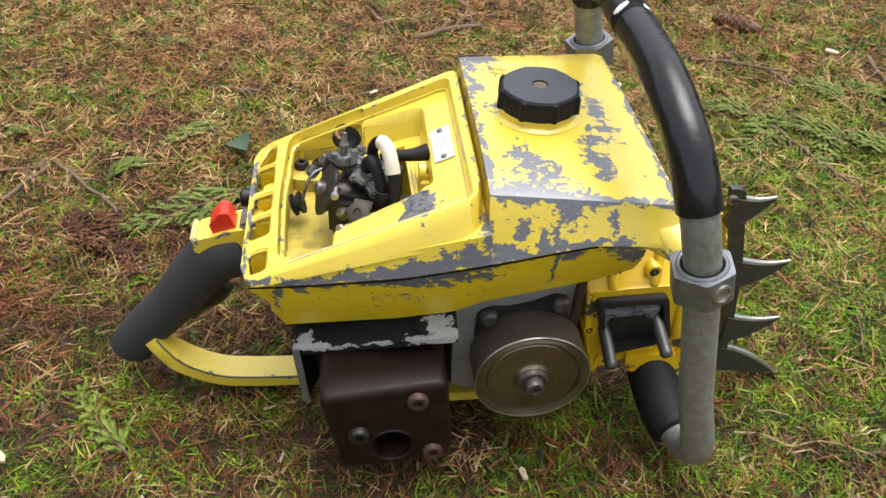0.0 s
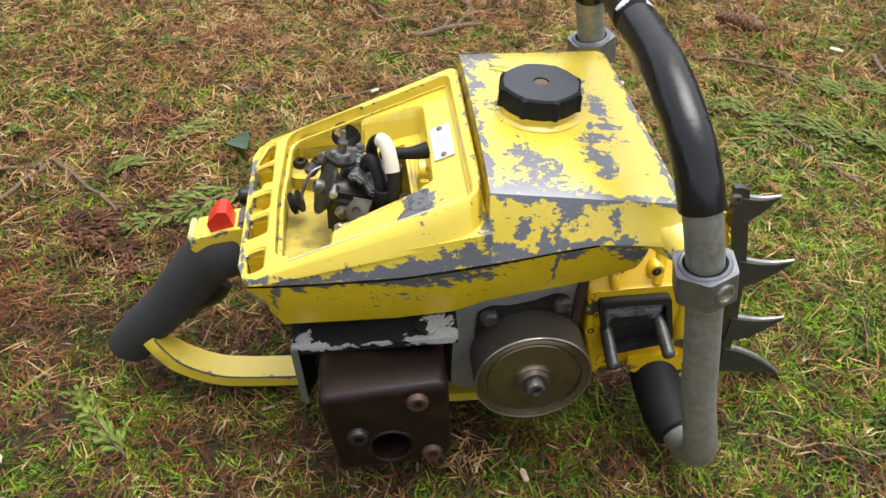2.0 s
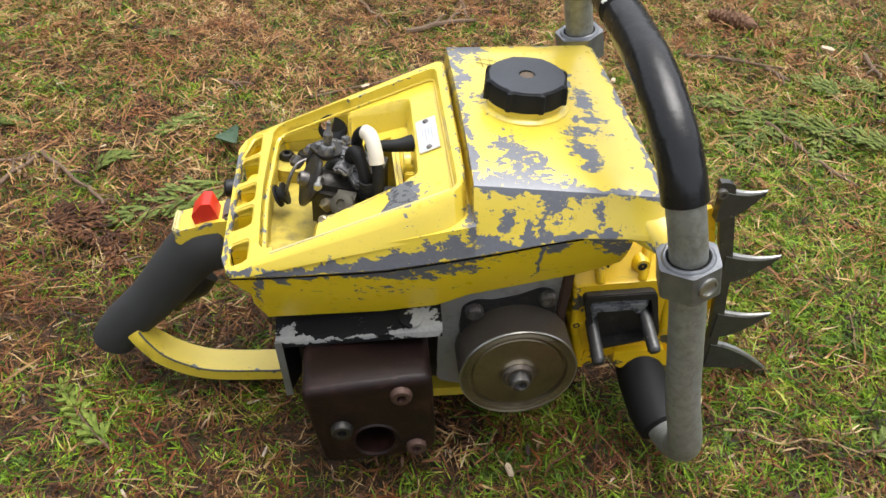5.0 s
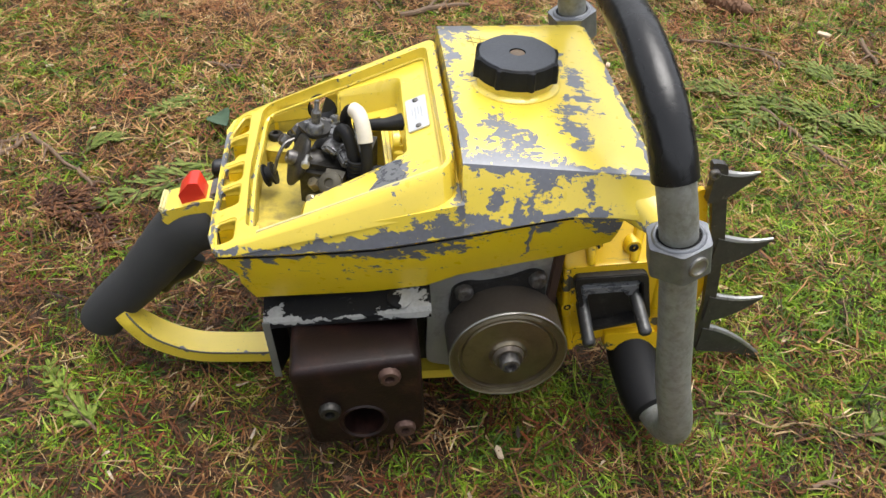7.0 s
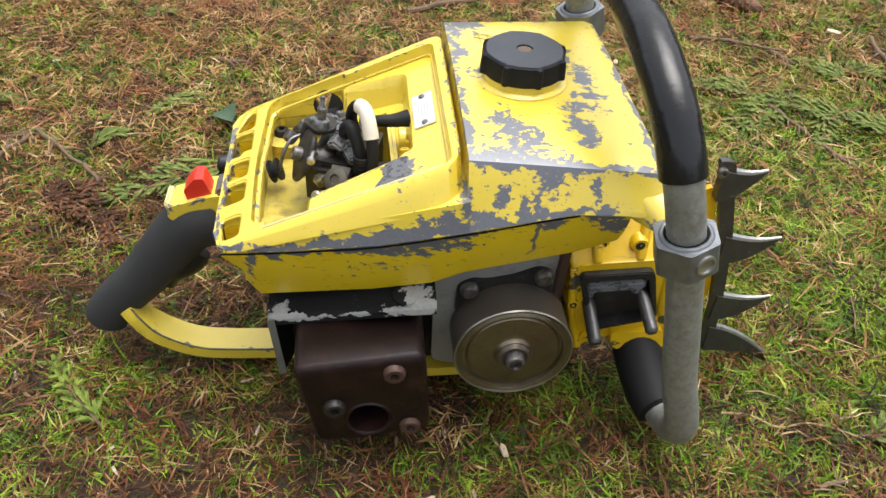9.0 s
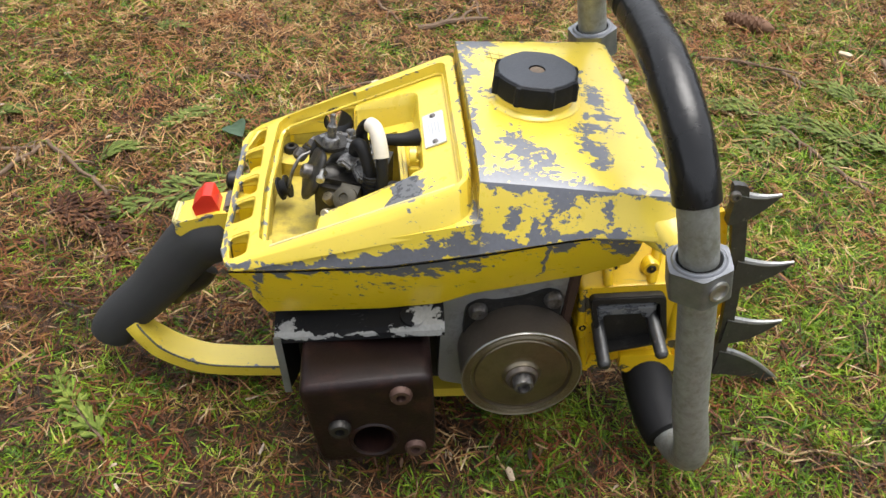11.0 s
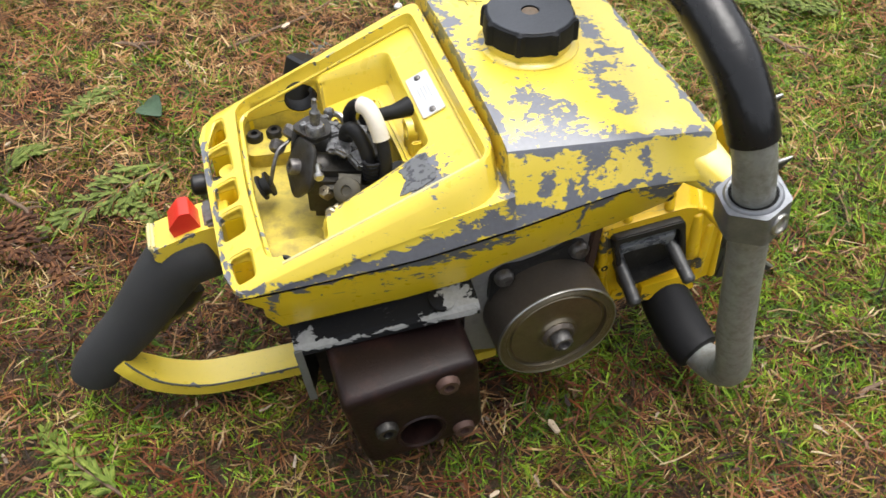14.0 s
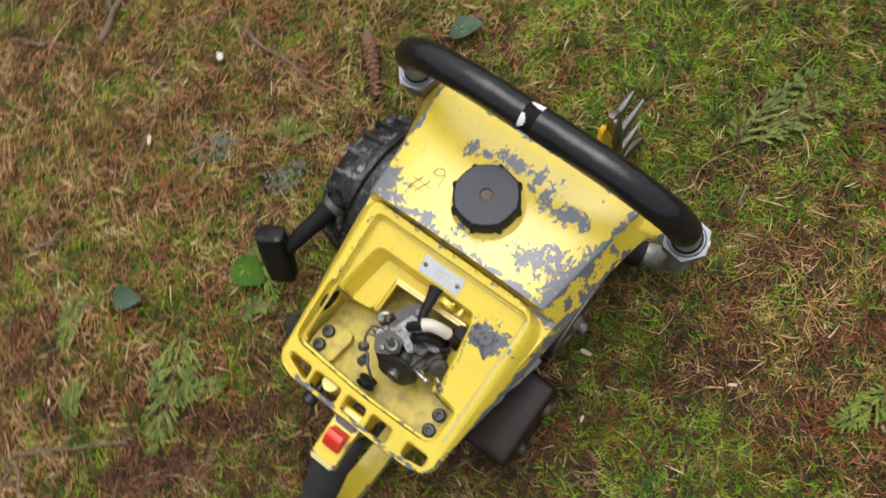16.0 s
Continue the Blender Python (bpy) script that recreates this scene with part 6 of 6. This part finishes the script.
# ---- loose things on the ground ----
def frond(x, y, x1, y1, spread, kind, seed):
    """A flat spray of cedar: a curved stem with side sprays of overlapping scales."""
    r = random.Random(seed)
    yaw, size = math.degrees(math.atan2(y1 - y, x1 - x)), math.hypot(x1 - x, y1 - y)
    mat, words = FROND[kind]
    ob = new("cedar_frond")
    ob.matrix_basis = pose(x, y, float(rise(np.array(x), np.array(y))) + {"dead": 0.0060, "fresh": 0.0065, "dull": 0.0028}[kind], r.uniform(-4, 4), r.uniform(-4, 4), yaw)
    stem = [(size * t, 0.08 * size * math.sin(t * 2.2), 0.004 * math.sin(t * 3)) for t in (0, 0.25, 0.5, 0.75, 1)]
    bm = bmesh.new()
    tube(bm, stem, [0.0012, 0.0009, 0.0005], 6, 4)
    part("stem", bm, M_bark, ob)
    line = path_points(stem, 8)
    bm = bmesh.new()

    def scales(p, d, length, depth):
        side = Vector((-d.y, d.x, 0))
        k = max(3, int(length / 0.0044))
        for i in range(k):
            t = i / k
            q = p + d * length * t + Vector((0, 0, 0.002 * math.sin(t * 3)))
            w = (0.0018 if kind == "dull" else 0.0016) * (1 - 0.4 * t)
            for s in (-1, 1):
                a, b = q + side * s * 0.0001, q + d * 0.0080 + side * s * w * 0.9
                c1 = q + d * 0.0026 + side * s * w * 1.25
                up = Vector((0, 0, 0.0007 + r.uniform(0, 0.0006)))
                f = [bm.verts.new(v) for v in (a, c1 + up * 0.5, b + up, q + d * 0.0066 + up * 0.6)]
                bm.faces.new(f)
            if depth and i % 2 == 1 and i < k - 1:
                for s in (-1, 1):
                    dd = (d + side * s * r.uniform(0.45, 0.75)).normalized()
                    if r.random() < 0.55:
                        scales(q, dd, length * (1 - t) * r.uniform(0.25, 0.50), depth - 1)

    for i in range(3, len(line) - 1, 4):
        d = (line[i + 1] - line[i - 1]).normalized()
        for s in (-1, 1):
            side = Vector((-d.y, d.x, 0))
            dd = (d * 0.9 + side * s * r.uniform(0.45, 0.75) + Vector((0, 0, r.uniform(-0.08, 0.05)))).normalized()
            scales(line[i], dd, size * (spread * (1 - (i / len(line)) ** 1.5) + 0.04) * r.uniform(0.75, 1.1), 1)
    scales(line[-2], (line[-1] - line[-2]).normalized(), size * 0.12, 0)
    part("foliage", bm, mat, ob)
    return tagged(ob, words, "frond", "fallen cedar fronds")


FROND = {"fresh": (M_cedar, "fallen yellow-green cedar frond lying flat on the litter"), "dull": (M_cedar_dull, "fallen grey-green cedar frond lying among grass"),
         "dead": (M_cedar_dead, "dead rust-red cedar frond lying on the litter")}
for k, row in enumerate(((-0.210, -0.233, -0.262, -0.175, 0.13, "fresh"), (-0.190, 0.078, -0.292, 0.008, 0.36, "dull"), (-0.335, 0.079, -0.303, 0.101, 0.35, "dull"), (-0.245, 0.181, -0.290, 0.151, 0.25, "dull"),
                         (-0.464, 0.136, -0.434, 0.146, 0.3, "dull"), (-0.366, 0.332, -0.322, 0.350, 0.3, "dull"), (0.455, 0.225, 0.366, 0.262, 0.42, "dull"), (0.385, 0.260, 0.300, 0.186, 0.40, "dull"), (0.360, 0.268, 0.290, 0.275, 0.42, "dull"),
                         (0.480, 0.300, 0.432, 0.346, 0.4, "dull"), (0.510, 0.200, 0.440, 0.232, 0.4, "dull"), (0.430, 0.235, 0.395, 0.170, 0.35, "dull"), (-0.253, 0.030, -0.207, 0.000, 0.30, "dull"), (-0.283, 0.148, -0.252, 0.175, 0.22, "dull"),
                         (-0.090, 0.092, -0.110, 0.030, 0.45, "fresh"), (0.008, 0.146, 0.047, 0.133, 0.45, "dull"), (0.010, 0.150, 0.040, 0.160, 0.4, "dull"), (0.330, -0.190, 0.476, -0.272, 0.22, "dull"), (0.323, -0.194, 0.442, -0.208, 0.20, "dull"),
                         (0.400, -0.232, 0.470, -0.215, 0.30, "dull"), (0.245, -0.456, 0.180, -0.434, 0.42, "fresh"), (-0.150, 0.043, -0.111, 0.021, 0.35, "dull"), (-0.345, 0.005, -0.285, -0.035, 0.5, "dead"), (-0.350, -0.010, -0.300, 0.012, 0.5, "dead"),
                         (-0.290, -0.010, -0.270, -0.050, 0.45, "dead"), (0.470, 0.330, 0.530, 0.310, 0.4, "dull"))):
    frond(*row, 40 + k)


def twig(x0, y0, x1, y1, r, seed, pale=False):
    g = random.Random(seed)
    a, b = Vector((x0, y0, 0)), Vector((x1, y1, 0))
    side = Vector((-(b - a).y, (b - a).x, 0)).normalized()
    pts = []
    for k in range(6):
        t = k / 5
        p = a.lerp(b, t) + side * g.uniform(-0.04, 0.04) * (b - a).length
        p.z = float(rise(np.array(p.x), np.array(p.y))) + r + 0.006
        pts.append(p)
    bm = bmesh.new()
    tube(bm, pts, [r * 1.15, r, r * 0.9, r * 0.6], 8, 4)
    for k in range(2):
        q = pts[2 + k]
        d = ((b - a).normalized() + side * g.choice((-1, 1)) * 0.9).normalized()
        tube(bm, [q, q + d * r * 5 + Vector((0, 0, r)), q + d * r * 9], [r * 0.6, r * 0.45, r * 0.25], 6, 3)
    return thing("twig", bm, M_stalk if pale else M_bark, "thin pale dead stalk lying on the grass" if pale else "thin dry brown twig lying on the needles", "twig", "fallen twigs")


for k, (a, b, c, d, r) in enumerate(((-0.051, 0.394, 0.035, 0.426, 0.0030), (-0.420, 0.035, -0.385, 0.109, 0.0017), (-0.438, 0.076, -0.390, 0.089, 0.0015), (-0.393, 0.096, -0.326, 0.047, 0.0018), (-0.326, 0.047, -0.294, 0.015, 0.0015),
                                     (-0.284, -0.059, -0.243, -0.039, 0.0009), (-0.255, 0.248, -0.213, 0.240, 0.0018), (0.367, 0.238, 0.400, 0.176, 0.0018), (0.400, 0.176, 0.432, 0.128, 0.0016), (0.533, 0.406, 0.532, 0.343, 0.0022),
                                     (0.395, 0.355, 0.416, 0.327, 0.0020), (0.007, 0.507, 0.026, 0.431, 0.0018), (-0.118, 0.474, -0.074, 0.408, 0.0016), (0.069, 0.280, 0.084, 0.156, 0.0019), (-0.143, 0.221, -0.029, 0.303, 0.0012),
                                     (-0.086, 0.184, -0.042, 0.199, 0.0013), (0.229, -0.185, 0.330, -0.195, 0.0010), (0.285, -0.240, 0.310, -0.232, 0.0013), (0.30, 0.38, 0.42, 0.36, 0.0016), (-0.205, -0.150, -0.160, -0.165, 0.0010))):
    twig(a, b, c, d, r * (0.9 if k == 16 else 1.25), 90 + k, k == 16)


def cone(x0, y0, x1, y1, r):
    """A fallen spruce cone: a spindle clad in overlapping scales."""
    a, b = Vector((x0, y0, 0)), Vector((x1, y1, 0))
    L = (b - a).length
    ob = new("spruce_cone")
    ob.matrix_basis = aim((x0, y0, r + 0.004), b - a)
    bm = bmesh.new()
    lathe(bm, [(r * 0.3, 0), (r * 0.7, L * 0.15), (r * 0.8, L * 0.45), (r * 0.55, L * 0.8), (r * 0.15, L)], Matrix(), 12)
    part("core", bm, M_cone, ob)
    bm = bmesh.new()
    for k in range(90):
        t = k / 90
        ang = k * 2.39996
        rr = r * (0.45 + 1.9 * t) if t < 0.28 else r * (0.98 - 0.62 * ((t - 0.28) / 0.72) ** 1.6)
        c, s = math.cos(ang), math.sin(ang)
        out, tan, up = Vector((c, s, 0)), Vector((-s, c, 0)), Vector((0, 0, 1))
        p = up * L * t + out * rr * 0.55
        w, h = r * 0.42, L * 0.10
        q = [p - tan * w * 0.6, p + tan * w * 0.6, p + tan * w + out * rr * 0.38 + up * h * 0.7, p + out * rr * 0.46 + up * h, p - tan * w + out * rr * 0.38 + up * h * 0.7]
        f = [bm.verts.new(v) for v in q]
        g = [bm.verts.new(v - out * 0.0006 - up * 0.0008) for v in q]
        bm.faces.new(f)
        bm.faces.new(g[::-1])
        for i in range(5):
            bm.faces.new((f[i], g[i], g[(i + 1) % 5], f[(i + 1) % 5]))
    part("scale_cladding", bm, M_cone, ob)
    return tagged(ob, "old brown spruce cone lying in the litter", "cone", "fallen cones")


cone(0.405, 0.452, 0.352, 0.482, 0.012)
cone(0.165, 0.178, 0.119, 0.115, 0.0105)


def leaf(x, y, yaw, size, tilt, mat=None, words="fallen grey-green oval leaf on the litter"):
    bm = bmesh.new()
    rows = []
    for k in range(9):
        t = k / 8
        w = size * 0.34 * math.sin(math.pi * t ** 0.85) ** 0.8 + 0.0003
        z = 0.006 * math.sin(t * 2.6)
        rows.append([(size * t, w * s, z + 0.25 * abs(w * s)) for s in (-1, -0.5, 0, 0.5, 1)])
    top = [[bm.verts.new(p) for p in row] for row in rows]
    bot = [[bm.verts.new((p[0], p[1], p[2] - 0.0005)) for p in row] for row in rows]
    for g in (top, bot):
        for i in range(8):
            for j in range(4):
                bm.faces.new((g[i][j], g[i][j + 1], g[i + 1][j + 1], g[i + 1][j]))
    for i in range(8):
        for j in (0, 4):
            bm.faces.new((top[i][j], top[i + 1][j], bot[i + 1][j], bot[i][j]))
    tube(bm, [(-size * 0.25, 0, 0.001), (0, 0, 0.0003), (size * 0.95, 0, 0.003)], 0.0006, 6, 3)
    ob = thing("leaf", bm, mat or M_leaf, words, "leaf", "fallen leaves")
    ob.matrix_basis = pose(x, y, float(rise(np.array(x), np.array(y))) + 0.008, tilt, -8, yaw)
    return ob


leaf(-0.222, 0.150, -55, 0.036, 14)
leaf(0.222, 0.107, -30, 0.040, -10)
leaf(-0.113, 0.086, -76, 0.046, 8, plain("fresh green leaf", (0.050, 0.120, 0.010), 0.75, vary=0.5, scale=110, bump=0.7, bscale=260, dist=0.0015, spec=0.2), "fresh green leaf lying flat beside the saw")


def chip(x, y, yaw, size, seed):
    g = random.Random(seed)
    bm = bmesh.new()
    prism(bm, rpoly([(-size / 2, -size * 0.16), (size * 0.3, -size * 0.2), (size / 2, 0.0), (size * 0.25, size * 0.17), (-size * 0.45, size * 0.12)], size * 0.05, 2), "z", 0.0, size * 0.14)
    soften(bm, size * 0.03, 1)
    ob = thing("wood_chip", bm, M_chip, "small pale splinter of wood in the litter", "wood chip", "wood chips")
    ob.matrix_basis = pose(x, y, float(rise(np.array(x), np.array(y))) + 0.009, g.uniform(-14, 14), g.uniform(-14, 14), yaw)
    return ob


for k, (x, y, yaw, s) in enumerate(((0.487, 0.412, -8, 0.030), (-0.334, 0.110, 60, 0.012), (0.068, -0.231, 105, 0.020), (-0.297, -0.242, -40, 0.026), (0.032, 0.281, 40, 0.011), (-0.087, 0.256, 50, 0.020),
                                    (0.141, -0.349, 130, 0.014), (0.02, -0.27, 20, 0.012), (0.20, 0.30, 80, 0.022), (-0.42, 0.22, 15, 0.014))):
    chip(x, y, yaw, s * 0.62, k)


def pebble(x, y, size, seed):
    """A small rounded stone."""
    g = random.Random(seed)
    bm = bmesh.new()
    bmesh.ops.create_icosphere(bm, subdivisions=2, radius=size / 2)
    for v in bm.verts:
        v.co = Vector((v.co.x * 1.2, v.co.y, v.co.z * 0.7)) * g.uniform(0.9, 1.08)
    ob = thing("pebble", bm, M_torn, "small white pebble lying in the litter", "pebble", "pebbles", angle=80)
    ob.matrix_basis = pose(x, y, float(rise(np.array(x), np.array(y))) + 0.009, 0, 0, 40)
    return ob


pebble(0.032, 0.276, 0.008, 3)


M_lichen = plain("grey lichen", (0.20, 0.215, 0.185), 0.85, vary=0.35, scale=300, bump=0.6, bscale=900, second=(0.12, 0.13, 0.10), cut=(0.45, 0.65))


def lichen(x, y, size, seed):
    """A torn tuft of branching lichen: many short forked lobes."""
    g = random.Random(seed)
    bm = bmesh.new()
    for k in range(46):
        a, r = g.uniform(0, 6.283), size * 0.5 * math.sqrt(g.random())
        p = Vector((r * math.cos(a), r * math.sin(a), g.uniform(0, 0.003)))
        d = Vector((g.uniform(-1, 1), g.uniform(-1, 1), g.uniform(0.1, 0.8))).normalized() * g.uniform(0.004, 0.009)
        tube(bm, [p, p + d * 0.6, p + d + Vector((0, 0, -0.001))], [0.0009, 0.0011, 0.0005], 5, 2)
    ob = thing("lichen_tuft", bm, M_lichen, "torn tuft of pale grey lichen on the needles", "lichen", "lichen tufts")
    ob.matrix_basis = pose(x, y, float(rise(np.array(x), np.array(y))) + 0.006, 0, 0, g.uniform(0, 360))
    return ob


for k, (x, y, size) in enumerate(((-0.049, 0.202, 0.040), (-0.021, 0.118, 0.030), (-0.002, 0.112, 0.026), (-0.036, 0.190, 0.026))):
    lichen(x, y, size, 200 + k)
